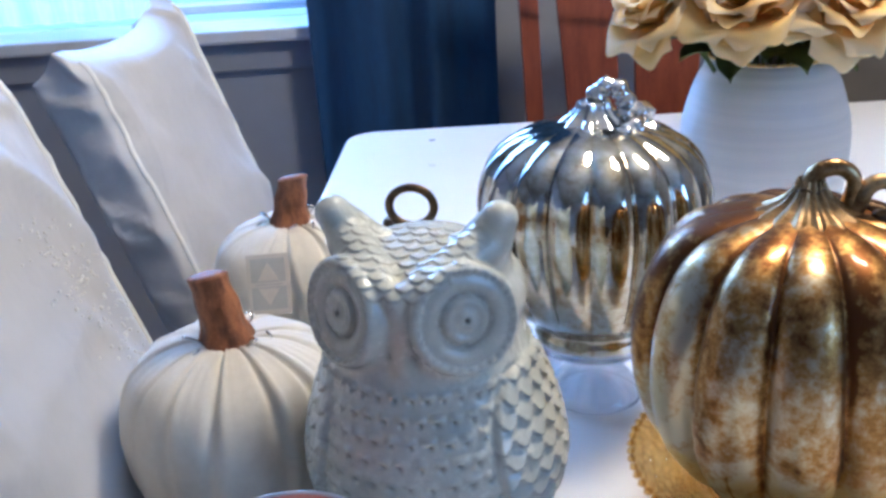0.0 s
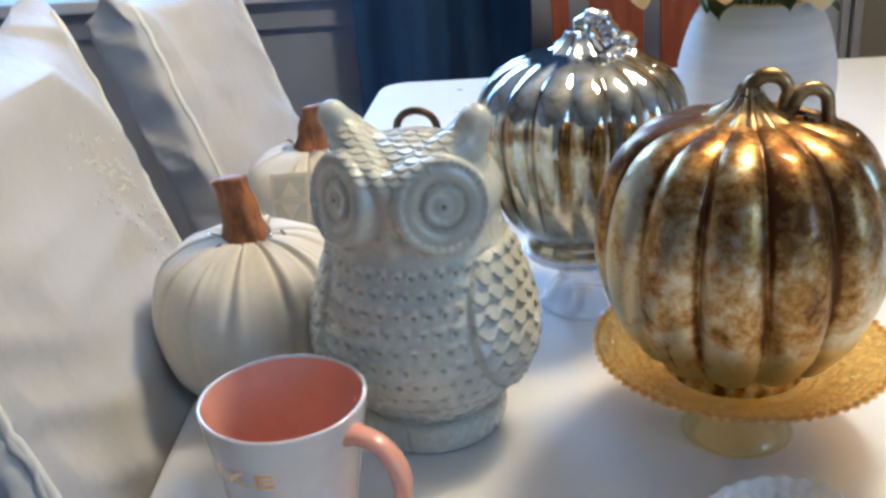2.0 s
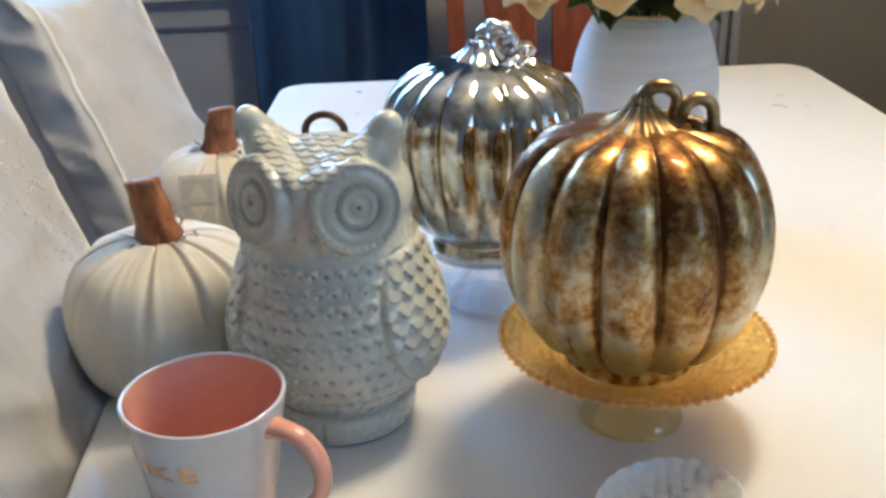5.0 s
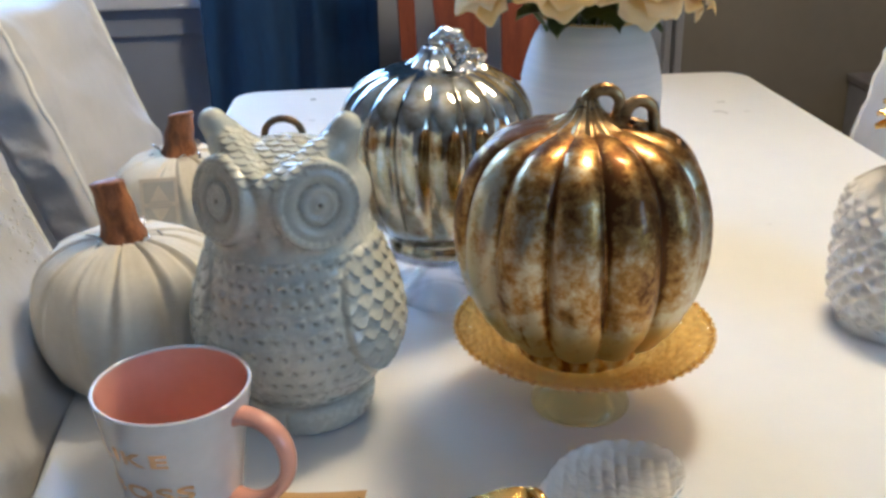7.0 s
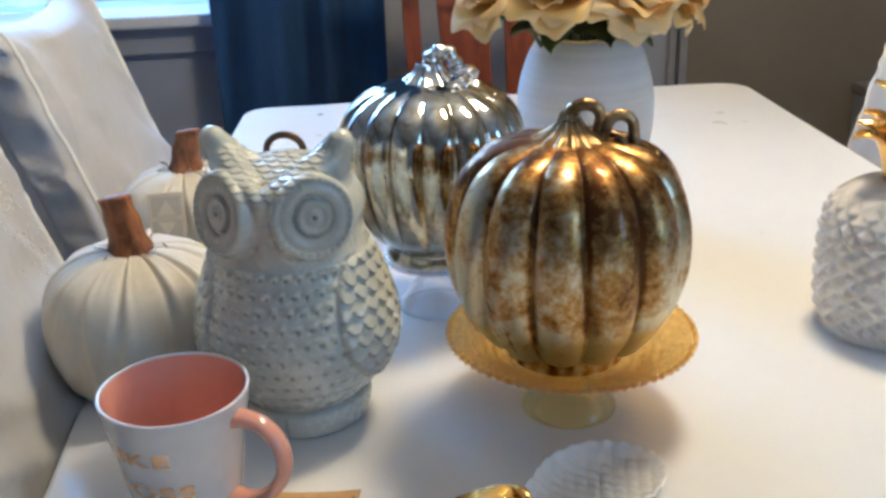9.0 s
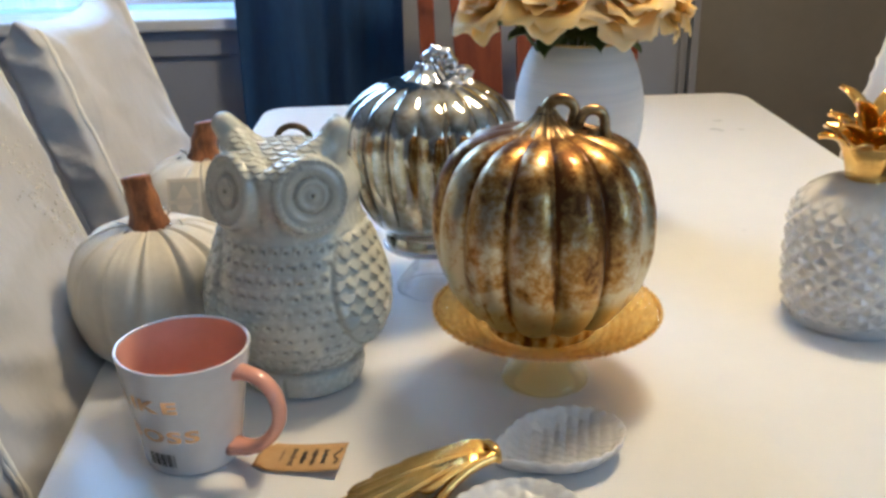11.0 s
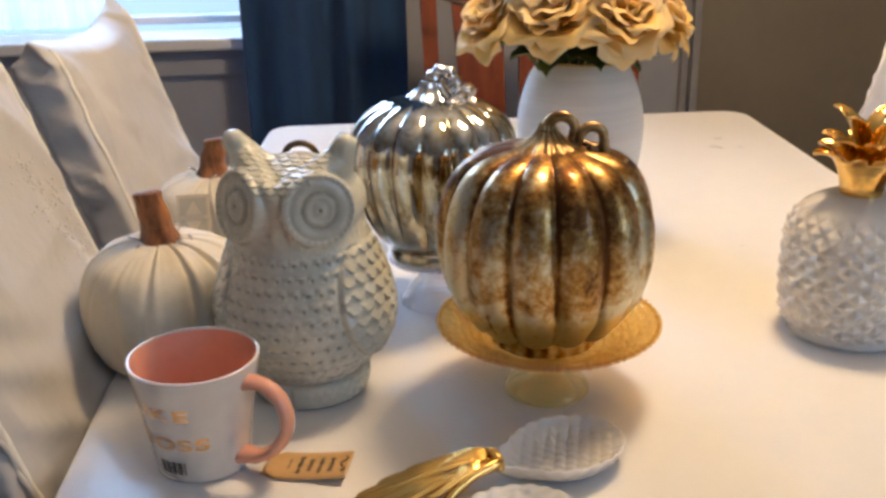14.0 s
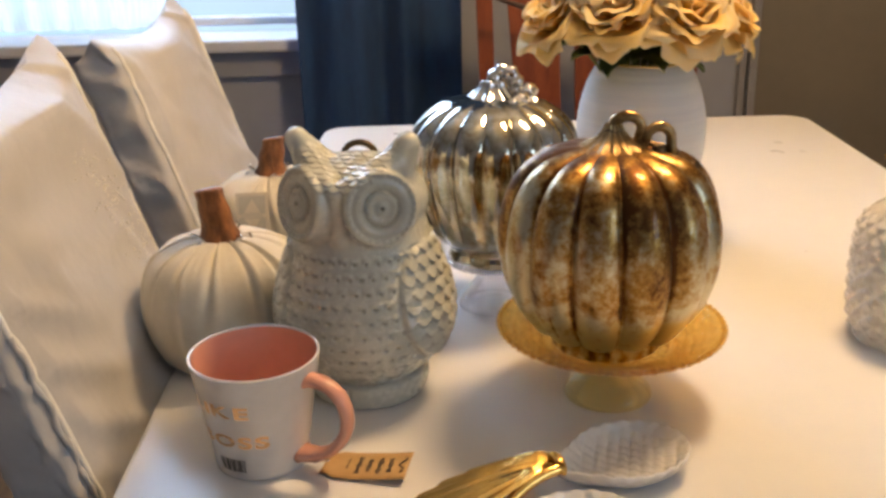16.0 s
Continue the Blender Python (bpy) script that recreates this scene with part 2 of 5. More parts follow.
def petal_silk():
    """Deep yellow towards the heart of the bloom, cream at the edge of each petal."""
    m, n, l, p = shader("cream yellow rose silk")
    att = n.new("ShaderNodeAttribute")
    att.attribute_name = "groove"
    vein = noise_node(n, l, 60, 4)
    info = n.new("ShaderNodeObjectInfo")
    k = math_node(n, l, "ADD", att.outputs["Fac"], math_node(n, l, "MULTIPLY", math_node(n, l, "SUBTRACT", vein, 0.5), 0.5))
    k = math_node(n, l, "ADD", k, math_node(n, l, "MULTIPLY", math_node(n, l, "SUBTRACT", info.outputs["Random"], 0.5), 0.25))
    l.new(ramp_node(n, l, k, [(0.05, (0.58, 0.25, 0.025)), (0.35, (0.77, 0.43, 0.08)), (0.70, (0.87, 0.61, 0.23)), (1.0, (0.89, 0.74, 0.46))]), p.inputs["Base Color"])
    p.inputs["Roughness"].default_value = 0.6
    thin = n.new("ShaderNodeBsdfTranslucent")
    l.new(p.inputs["Base Color"].links[0].from_socket, thin.inputs[0])
    both = n.new("ShaderNodeMixShader")
    both.inputs[0].default_value = 0.32
    l.new(p.outputs[0], both.inputs[1])
    l.new(thin.outputs[0], both.inputs[2])
    l.new(both.outputs[0], n["Material Output"].inputs[0])
    bump_node(n, l, p, noise_node(n, l, 220, 3, stretch=(1, 1, 0.3)), 0.5, 0.0005)
    return m


M_PETAL = petal_silk()


# ---- building helpers ----
def thing(name, at, label, category, group="", kind="", turn=0.0):
    ob = new(name)
    ob.empty_display_size = 0.02
    ob.matrix_world = pose(*at, 0, 0, turn)
    return tagged(ob, label, category, group, kind)


def link_mesh(name, me, material, parent=None, label=""):
    if material is not None:
        me.materials.append(material)
    ob = new(name, me)
    if parent is not None:
        ob.parent = parent
    return tagged(ob, label)


def part(name, bm, material, parent=None, label="", smooth=True):
    me = bpy.data.meshes.new(name)
    bm.to_mesh(me)
    bm.free()
    me.polygons.foreach_set("use_smooth", [smooth] * len(me.polygons))
    return link_mesh(name, me, material, parent, label)


def grid_mesh(name, pts, wrap=True, cap_low=False, cap_high=False, attr=None):
    """A mesh over rows of points (rows x columns x 3); wrap joins the last column to the first."""
    pts = np.asarray(pts, float)
    rows, cols = pts.shape[:2]
    idx = np.arange(rows * cols).reshape(rows, cols)
    nxt = np.roll(idx, -1, 1) if wrap else idx[:, 1:]
    cur = idx if wrap else idx[:, :-1]
    quads = np.stack([cur[:-1], nxt[:-1], nxt[1:], cur[1:]], -1).reshape(-1, 4)
    faces = quads.tolist()
    if cap_low:
        faces.append(idx[0][::-1].tolist())
    if cap_high:
        faces.append(idx[-1].tolist())
    me = bpy.data.meshes.new(name)
    me.from_pydata(pts.reshape(-1, 3).tolist(), [], faces)
    me.polygons.foreach_set("use_smooth", [True] * len(me.polygons))
    if attr is not None:
        a = me.attributes.new("groove", "FLOAT", "POINT")
        a.data.foreach_set("value", np.asarray(attr, np.float32).ravel())
    return me


def curve_through(profile, count):
    """A smooth line of count points through (r, z) pairs."""
    p = np.array(profile, float)
    q = np.vstack([2 * p[0] - p[1], p, 2 * p[-1] - p[-2]])
    out = []
    segs = len(p) - 1
    for k in np.linspace(0, segs - 1e-6, count):
        i, u = int(k), k - int(k)
        a, b, c, d = q[i], q[i + 1], q[i + 2], q[i + 3]
        out.append(0.5 * (2 * b + (c - a) * u + (2 * a - 5 * b + 4 * c - d) * u * u + (3 * b - a - 3 * c + d) * u ** 3))
    out = np.array(out)
    out[:, 0] = np.maximum(out[:, 0], 0.0)
    return out


def lathe(name, profile, cols=64, smooth=0, caps=(False, False), shape=None, attr=None):
    line = curve_through(profile, smooth) if smooth else np.array(profile, float)
    th = np.linspace(0, 2 * math.pi, cols, endpoint=False)
    r = line[:, 0][:, None] * np.ones(cols)
    z = line[:, 1][:, None] * np.ones(cols)
    if shape:
        r, z = shape(r, z, th[None, :])
    pts = np.stack([r * np.cos(th), r * np.sin(th), z], -1)
    return grid_mesh(name, pts, True, *caps, attr=attr(r, z, th[None, :]) if attr else None)


def tube(name, path, radii, cols=12, closed=False):
    p = np.array(path, float)
    k = len(p)
    rad = np.ones(k) * radii if np.isscalar(radii) else np.array(radii, float)
    t = np.gradient(p, axis=0) if not closed else np.roll(p, -1, 0) - np.roll(p, 1, 0)
    t /= np.linalg.norm(t, axis=1)[:, None] + 1e-12
    up = np.array([0, 0, 1.0]) if abs(t[0][2]) < 0.9 else np.array([1.0, 0, 0])
    rows = []
    for i in range(k):
        a = np.cross(t[i], up)
        a /= np.linalg.norm(a) + 1e-12
        up = np.cross(a, t[i])
        c = np.linspace(0, 2 * math.pi, cols, endpoint=False)
        rows.append(p[i] + rad[i] * (np.cos(c)[:, None] * a + np.sin(c)[:, None] * up))
    if closed:
        rows.append(rows[0])
        return grid_mesh(name, np.array(rows), True)
    return grid_mesh(name, np.array(rows), True, True, True)


def box_bm(x0, x1, y0, y1, z0, z1, bevel=0.0, bm=None):
    bm = bm or bmesh.new()
    vs = [bm.verts.new((x, y, z)) for x in (x0, x1) for y in (y0, y1) for z in (z0, z1)]
    fs = [bm.faces.new([vs[i] for i in q]) for q in ((0, 1, 3, 2), (4, 6, 7, 5), (0, 4, 5, 1), (2, 3, 7, 6), (0, 2, 6, 4), (1, 5, 7, 3))]
    if bevel:
        es = {e for f in fs for e in f.edges}
        bmesh.ops.bevel(bm, geom=list(es), offset=bevel, segments=2, affect="EDGES", profile=0.5)
    return bm


def wavy(p, scale, seed=0.0):
    return noise.noise(Vector((p[0] * scale + seed, p[1] * scale - seed, p[2] * scale + 2 * seed)))


def setting(name, bm, material, label, category, smooth=False):
    return tagged(part(name, bm, material, None, "", smooth), label, category, kind="structure")


# ---- room ----
X0, X1, Y0, Y1, CEIL = -1.9, 2.1, -2.3, 2.12, 2.45
WX0, WX1, WZ0, WZ1 = -1.10, -0.12, 0.830, 1.98     # window opening
setting("ceiling", box_bm(X0 - 0.1, X1 + 0.1, Y0 - 0.1, Y1 + 0.25, CEIL, CEIL + 0.1), M_CEIL, "plain white painted ceiling", "ceiling")
setting("wall_west", box_bm(X0 - 0.1, X0, Y0, Y1, 0, CEIL), M_WALL, "plain grey painted wall", "wall")
SY0, SY1, SZ0, SZ1 = -1.72, -0.58, 1.10, 2.14     # opening added for the fill lamp, out of view
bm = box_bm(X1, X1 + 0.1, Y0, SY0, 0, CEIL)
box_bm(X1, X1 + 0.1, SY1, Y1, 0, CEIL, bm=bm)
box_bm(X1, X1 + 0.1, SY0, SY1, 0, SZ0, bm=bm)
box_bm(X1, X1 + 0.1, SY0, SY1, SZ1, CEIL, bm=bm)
setting("wall_east", bm, M_WALL, "grey painted wall with an added opening for a fill lamp", "wall")
setting("wall_south", box_bm(X0 - 0.1, X1 + 0.1, Y0 - 0.1, Y0, 0, CEIL), M_WALL, "plain grey painted wall", "wall")
bm = box_bm(X0 - 0.1, WX0, Y1, Y1 + 0.2, 0, CEIL)
box_bm(WX1, X1 + 0.1, Y1, Y1 + 0.2, 0, CEIL, bm=bm)
box_bm(WX0, WX1, Y1, Y1 + 0.2, 0, WZ0 - 0.04, bm=bm)
box_bm(WX0, WX1, Y1, Y1 + 0.2, WZ1, CEIL, bm=bm)
setting("wall_north", bm, M_WALL, "grey painted wall with a window opening", "wall")
floor = setting("floor", box_bm(X0 - 0.1, X1 + 0.1, Y0 - 0.1, Y1 + 0.2, -0.08, -0.006), M_DARKWOOD, "brown wooden board floor", "floor")
setting("backdrop", box_bm(-3.2, 2.0, 3.2, 3.22, -0.5, 3.6), M_SKY, "bright overcast daylight outside the window", "sky")

# window: frame, sashes, panes, sill
win = thing("window_1", (0, 0, 0), "white framed sash window with bright daylight behind", "window", kind="structure")
for x0, x1, z0, z1 in ((WX0, WX0 + 0.05, WZ0, WZ1), (WX1 - 0.05, WX1, WZ0, WZ1), (WX0 + 0.05, WX1 - 0.05, WZ1 - 0.05, WZ1), (WX0 + 0.05, WX1 - 0.05, WZ0, WZ0 + 0.018)):
    part("window_frame", box_bm(x0, x1, Y1 + 0.09, Y1 + 0.14, z0, z1, 0.004), M_TRIM, win, smooth=False)
part("sash_rail", box_bm(WX0 + 0.05, WX1 - 0.05, Y1 + 0.10, Y1 + 0.13, 1.40, 1.44, 0.004), M_TRIM, win, smooth=False)
for z0, z1 in ((WZ0 + 0.018, 1.40), (1.44, WZ1 - 0.05)):
    pane = part("pane", box_bm(WX0 + 0.05, WX1 - 0.05, Y1 + 0.113, Y1 + 0.117, z0, z1), M_PANE, win, smooth=False)
    pane.visible_shadow = False
part("window_sill", box_bm(WX0 - 0.04, WX1 + 0.04, Y1 - 0.05, Y1 + 0.09, WZ0 - 0.04, WZ0 - 0.012, 0.006), M_TRIM, win, smooth=False)
part("apron", box_bm(WX0 - 0.02, WX1 + 0.02, Y1 - 0.018, Y1 - 0.001, WZ0 - 0.10, WZ0 - 0.041, 0.004), M_WALL, win, smooth=False)

# casing strip on the north wall, baseboard
bm = box_bm(0.806, 0.822, Y1 - 0.02, Y1 - 0.002, 0.12, 2.1, 0.003)
box_bm(0.828, 0.846, Y1 - 0.03, Y1 - 0.002, 0.12, 2.1, 0.003, bm=bm)
setting("trim", bm, M_CASING, "narrow blue-grey moulded casing strip on the wall", "trim")
setting("baseboard", box_bm(X0 + 0.01, X1 - 0.01, Y1 - 0.016, Y1 - 0.001, 0.001, 0.11, 0.004), M_TRIM, "white painted baseboard along the wall", "baseboard")


# panelled door beyond the casing
door = tagged(part("door_1", box_bm(0.850, X1 - 0.02, Y1 - 0.012, Y1 - 0.001, 0.112, 2.1, 0.003), M_DOOR, None, "", False), "taupe painted flat door beside the casing", "door", kind="structure")


# curtains
def curtain(x0, x1, label, seed):
    cols, rows = 150, 40
    pts = np.zeros((rows, cols, 3))
    for i, z in enumerate(np.linspace(0.03, 2.2, rows)):
        for j, u in enumerate(np.linspace(0, 1, cols)):
            fold = math.sin(u * 2 * math.pi * 2.6 + 0.8 * math.sin(u * 9 + seed)) * 0.020 + 0.008 * wavy((u * 6, z, 0), 1.3, seed)
            pts[i, j] = (x0 + (x1 - x0) * u + 0.006 * wavy((u * 4, z * 1.5, 3), 1, seed), Y1 - 0.115 + fold, z)
    front = grid_mesh("curtain", pts, False)
    ob = link_mesh("curtain", front, M_CURTAIN)
    so = ob.modifiers.new("thick", "SOLIDIFY")
    so.thickness = 0.004
    return tagged(ob, label, "curtain", "curtains at the window")


curtain(-0.168, 0.175, "heavy teal blue curtain hanging in folds beside the window", 1.0)
curtain(-1.40, -1.04, "heavy teal blue curtain hanging in folds beside the window", 4.0)
# sheer panel over the far side of the window
m, n, l, p = shader("sheer white voile")
tr = n.new("ShaderNodeBsdfTranslucent")
tr.inputs[0].default_value = (0.94, 0.97, 1.0, 1)
df = n.new("ShaderNodeBsdfTransparent")
mx = n.new("ShaderNodeMixShader")
l.new(ramp_node(n, l, noise_node(n, l, 40, 3, stretch=(4, 4, 0.4)), [(0.3, (0.12,) * 3), (0.7, (0.25,) * 3)]), mx.inputs[0])
l.new(tr.outputs[0], mx.inputs[1])
l.new(df.outputs[0], mx.inputs[2])
l.new(mx.outputs[0], n["Material Output"].inputs[0])
M_VOILE = m
pts = [[(-1.06 + 0.60 * u + 0.004 * math.sin(z * 3), Y1 + 0.05 + 0.010 * math.sin(u * 60), z) for u in np.linspace(0, 1, 120)] for z in np.linspace(0.833, 1.95, 8)]
tagged(link_mesh("sheer_curtain", grid_mesh("sheer_curtain", pts, False), M_VOILE), "white sheer curtain glowing with daylight in the window", "curtain")

rod = thing("curtain_rod", (0, 0, 0), "dark metal curtain rod over the window", "curtain rod")
link_mesh("rod", tube("rod", [(-1.5, Y1 - 0.115, 2.215), (0.25, Y1 - 0.115, 2.215)], 0.011, 12), M_BRONZE, rod)
for x in (-1.47, 0.22):
    link_mesh("bracket", tube("bracket", [(x, Y1 - 0.115, 2.215), (x, Y1, 2.215)], 0.007, 8), M_BRONZE, rod)

# ceiling lamp
lamp = thing("ceiling_lamp", (LAMP_X, 0.88, 0), "small two-bulb hanging lamp over the table", "ceiling lamp")
link_mesh("rod", tube("rod", [(0, 0, 1.99), (0, 0, CEIL)], 0.008, 10), M_BRONZE, lamp)
link_mesh("canopy", lathe("canopy", [(0.0, 2.41), (0.05, 2.412), (0.06, 2.43), (0.06, CEIL)], 24), M_BRONZE, lamp)
for bx, by in BULBS:
    dx, dy = bx - LAMP_X, by - 0.88
    link_mesh("arm", tube("arm", [(0, 0, 2.0), (dx * 0.6, dy * 0.6, 2.03), (dx, dy, 1.98), (dx, dy, 1.93)], 0.006, 8), M_BRONZE, lamp)
    sock = lathe("socket", [(0.0, 1.935), (0.016, 1.934), (0.018, 1.90), (0.012, 1.895), (0.0, 1.895)], 16)
    ob = link_mesh("socket", sock, M_BRONZE, lamp)
    ob.location = (dx, dy, 0)

# ---- table ----
TX0, TX1, TY0, TY1, TH = -0.142, 0.748, -0.75, 1.535, 0.032
table = thing("dining_table", (0, 0, 0), "white lacquered dining table with rounded corners", "table")
bm = bmesh.new()
R = 0.045
ring = []
for cx, cy, a0 in ((TX1 - R, TY1 - R, 0), (TX0 + R, TY1 - R, 90), (TX0 + R, TY0 + R, 180), (TX1 - R, TY0 + R, 270)):
    for a in range(0, 91, 10):
        ring.append(bm.verts.new((cx + R * math.cos(radians(a0 + a)), cy + R * math.sin(radians(a0 + a)), TABLE)))
    if a0 == 90:
        ring += [bm.verts.new((TX0, y, TABLE)) for y in (1.3, 1.1, 0.9, 0.75, 0.62)]
for v in ring:     # the side by the chairs runs in a little towards the far end
    if v.co.x < 0.2:
        v.co.x += 0.064 * max(0.0, min(1.0, (v.co.y - 0.62) / 0.87))
top = bm.faces.new(ring)
ext = bmesh.ops.extrude_face_region(bm, geom=[top])
for v in [g for g in ext["geom"] if isinstance(g, bmesh.types.BMVert)]:
    v.co.z -= TH
bmesh.ops.recalc_face_normals(bm, faces=bm.faces)
es = [e for e in bm.edges if abs(e.verts[0].co.z - e.verts[1].co.z) < 1e-6]
bmesh.ops.bevel(bm, geom=es, offset=0.005, segments=3, affect="EDGES", profile=0.5)
part("tabletop", bm, M_TABLE, table, smooth=False)
part("apron", box_bm(TX0 + 0.07, TX1 - 0.07, TY0 + 0.07, TY1 - 0.07, TABLE - 0.12, TABLE - TH - 0.001, 0.004), M_TABLE, table, smooth=False)
for x in (TX0 + 0.1, TX1 - 0.1):
    for y in (TY0 + 0.1, TY1 - 0.1):
        ob = link_mesh("leg", lathe("leg", [(0.0, 0.0), (0.022, 0.0), (0.026, 0.2), (0.034, 0.5), (0.036, TABLE - 0.122)], 20), M_TABLE, table)
        ob.location = (x, y, 0)


# ---- slipcovered chairs ----
def slip_chair(side, y0, y1, label, seed, ztop, foot, slope, turn=0.0, belly=0.0):
    """A dining chair under a loose white cover: back, seat and skirt, with piped seams."""
    ch = thing("slipcover_chair", (0, 0, 0), label, "chair", "slipcovered dining chairs")
    thick, rows, n = 0.058, 90, 200

    def leaning(z, y=None):
        """x of the front of the back at height z; the chair may stand a little turned."""
        return foot + slope * z + (turn * (y - y0) if y is not None else 0.0)

    def back_point(z, a):
        """A point of the back: height z, angle a round its softly squared section (0: front)."""
        crown = max(0.0, (z - (ztop - 0.035)) / 0.035)
        shrink = math.sqrt(max(0.0, 1 - 0.92 * crown ** 2))
        c, s_ = math.cos(a), math.sin(a)
        cx = math.copysign(abs(c) ** (2 / 9), c)
        cy = math.copysign(abs(s_) ** (2 / 9), s_)
        dv = 0.5 + 0.5 * cy
        mid = 1 - (2 * dv - 1) ** 2
        depth = thick / 2 * cx * shrink
        yy = y0 + (y1 - y0) * (0.5 + 0.5 * cy * (0.93 + 0.07 * shrink))
        x = leaning(z, yy) + side * (thick / 2 - depth - (0.012 + (belly * max(0.0, min(1.0, (0.92 - z) / 0.16)) if cx > 0 else 0.0)) * mid * (1 if cx > 0 else -1) * shrink)
        zz = z - 0.020 * mid * crown - 0.030 * crown * (0.5 - 0.5 * cx) + 0.016 * crown * max(0.0, 2 * dv - 1) ** 3
        q = (x, yy, z)
        front = abs(cx) > 0.97
        broad = wavy((0.4 * x, yy + 0.45 * z, 0.35 * z - 0.3 * yy), 15, seed)
        fold = 1 - abs(wavy((0.2 * x, 0.8 * yy + 0.9 * z, 0.5 * z), 13, seed + 3))
        crease = 1 - abs(wavy((x, 0.3 * yy, 2.4 * z + 0.9 * x), 12, seed + 7))
        wr = 0.0085 * broad + 0.0075 * max(0.0, fold - 0.72) / 0.28 if front else 0.004 * broad + 0.006 * max(0.0, crease - 0.75) / 0.25
        if front:
            return (x - side * wr, yy, zz)
        return (x, yy + math.copysign(wr, cy), zz)

    zs = np.concatenate([np.linspace(0.46, ztop - 0.035, rows - 16), ztop - 0.035 + 0.035 * np.sin(np.linspace(0.08, math.pi / 2, 16))])
    angs = []
    for k in range(4):
        base = math.pi / 2 * k
        angs += [base + math.pi / 4 * (1 + math.copysign(abs(v) ** 0.35, v)) - math.pi / 4 * 0 for v in np.linspace(-1, 1, n // 4, endpoint=False)]
    pts = np.array([[back_point(z, a) for a in angs] for z in zs])
    link_mesh("back_cover", grid_mesh("back_cover", pts, True, False, True), M_CLOTH, ch)
    for cy in (-1, 1):
        line = []
        for z in np.linspace(0.47, ztop - 0.012, 70):
            p = back_point(z, cy * 0.72)
            line.append((p[0] + side * 0.0005, p[1], p[2]))
        link_mesh("piping", tube("piping", line, 0.0034, 8), M_PIPING, ch)
    # crumpled gather down the near front seam
    if seed < 2:
        line = [(leaning(z, y0) - side * 0.002 + 0.0012 * math.sin(z * 190), y0 + 0.010 + 0.0014 * math.sin(z * 150 + 1), z) for z in np.linspace(0.60, 0.86, 90)]
        link_mesh("gathered_seam", tube("gathered_seam", line, [0.0026 + 0.0006 * math.sin(k * 1.3) for k in range(90)], 8), M_CLOTH, ch)
    # beads sewn on the front of the cover
    if seed < 2:
        rng = random.Random(int(seed * 10))
        bm = bmesh.new()
        for k in range(220):
            u = rng.random()
            dv = 0.72 + 0.20 * u + 0.10 * rng.gauss(0, 1) * (0.4 + u)
            z = ztop - 0.09 - 0.17 * u + 0.012 * rng.gauss(0, 1)
            if not 0.52 < dv < 0.97:
                continue
            p = back_point(z, math.asin((2 * dv - 1) ** 4.5))
            bmesh.ops.create_icosphere(bm, subdivisions=1, radius=rng.uniform(0.0007, 0.0017), matrix=Matrix.Translation((p[0] - side * 0.0006, p[1], p[2])))
        tagged(part("bead_embroidery", bm, M_PIPING, ch), "small glossy white beads", kind="stuff")
    # seat and skirt
    xs0, xs1 = leaning(0.47) + side * 0.01, leaning(0.47) - side * 0.26
    bm = box_bm(min(xs0, xs1), max(xs0, xs1), y0 + 0.004, y1 - 0.004, 0.40, 0.47, 0.02)
    part("seat_cover", bm, M_CLOTH, ch)
    n, rows = 160, 14
    pts = np.zeros((rows, n, 3))
    for i, z in enumerate(np.linspace(0.06, 0.41, rows)):
        for j in range(n):
            a = 2 * math.pi * j / n
            ex = 0.006 + 0.010 * (0.41 - z) / 0.35 * (1 + math.sin(a * 22 + seed))
            c, s = math.cos(a), math.sin(a)
            q = max(abs(c), abs(s))
            pts[i, j] = ((xs0 + xs1) / 2 + (abs(xs1 - xs0) / 2 + ex) * c / q, (y0 + y1) / 2 + ((y1 - y0) / 2 - 0.006 + ex) * s / q, z)
    link_mesh("skirt", grid_mesh("skirt", pts, True), M_CLOTH, ch)
    for x in (min(xs0, xs1) + 0.03, max(xs0, xs1) - 0.03):
        for y in (y0 + 0.04, y1 - 0.04):
            part("leg", box_bm(x - 0.018, x + 0.018, y - 0.018, y + 0.018, 0, 0.40, 0.004), M_DARKWOOD, ch, smooth=False)
    return ch


slip_chair(-1, 0.462, 0.82, "white satin slipcovered dining chair with loose wrinkled cover", 1.7, 1.012, 0.0567, -0.312, 0.0, 0.020)
slip_chair(-1, 1.005, 1.31, "white slipcovered dining chair with piped seams and shaded side", 5.1, 0.990, 0.0482, -0.322, 0.091)
slip_chair(1, 0.87, 1.27, "white slipcovered dining chair across the table", 8.3, 1.02, 0.6280, 0.250)


# ---- wooden chair at the head of the table ----
wc = thing("wooden_chair", (0, 0, 0), "red-brown wooden chair with wide back slats", "chair")


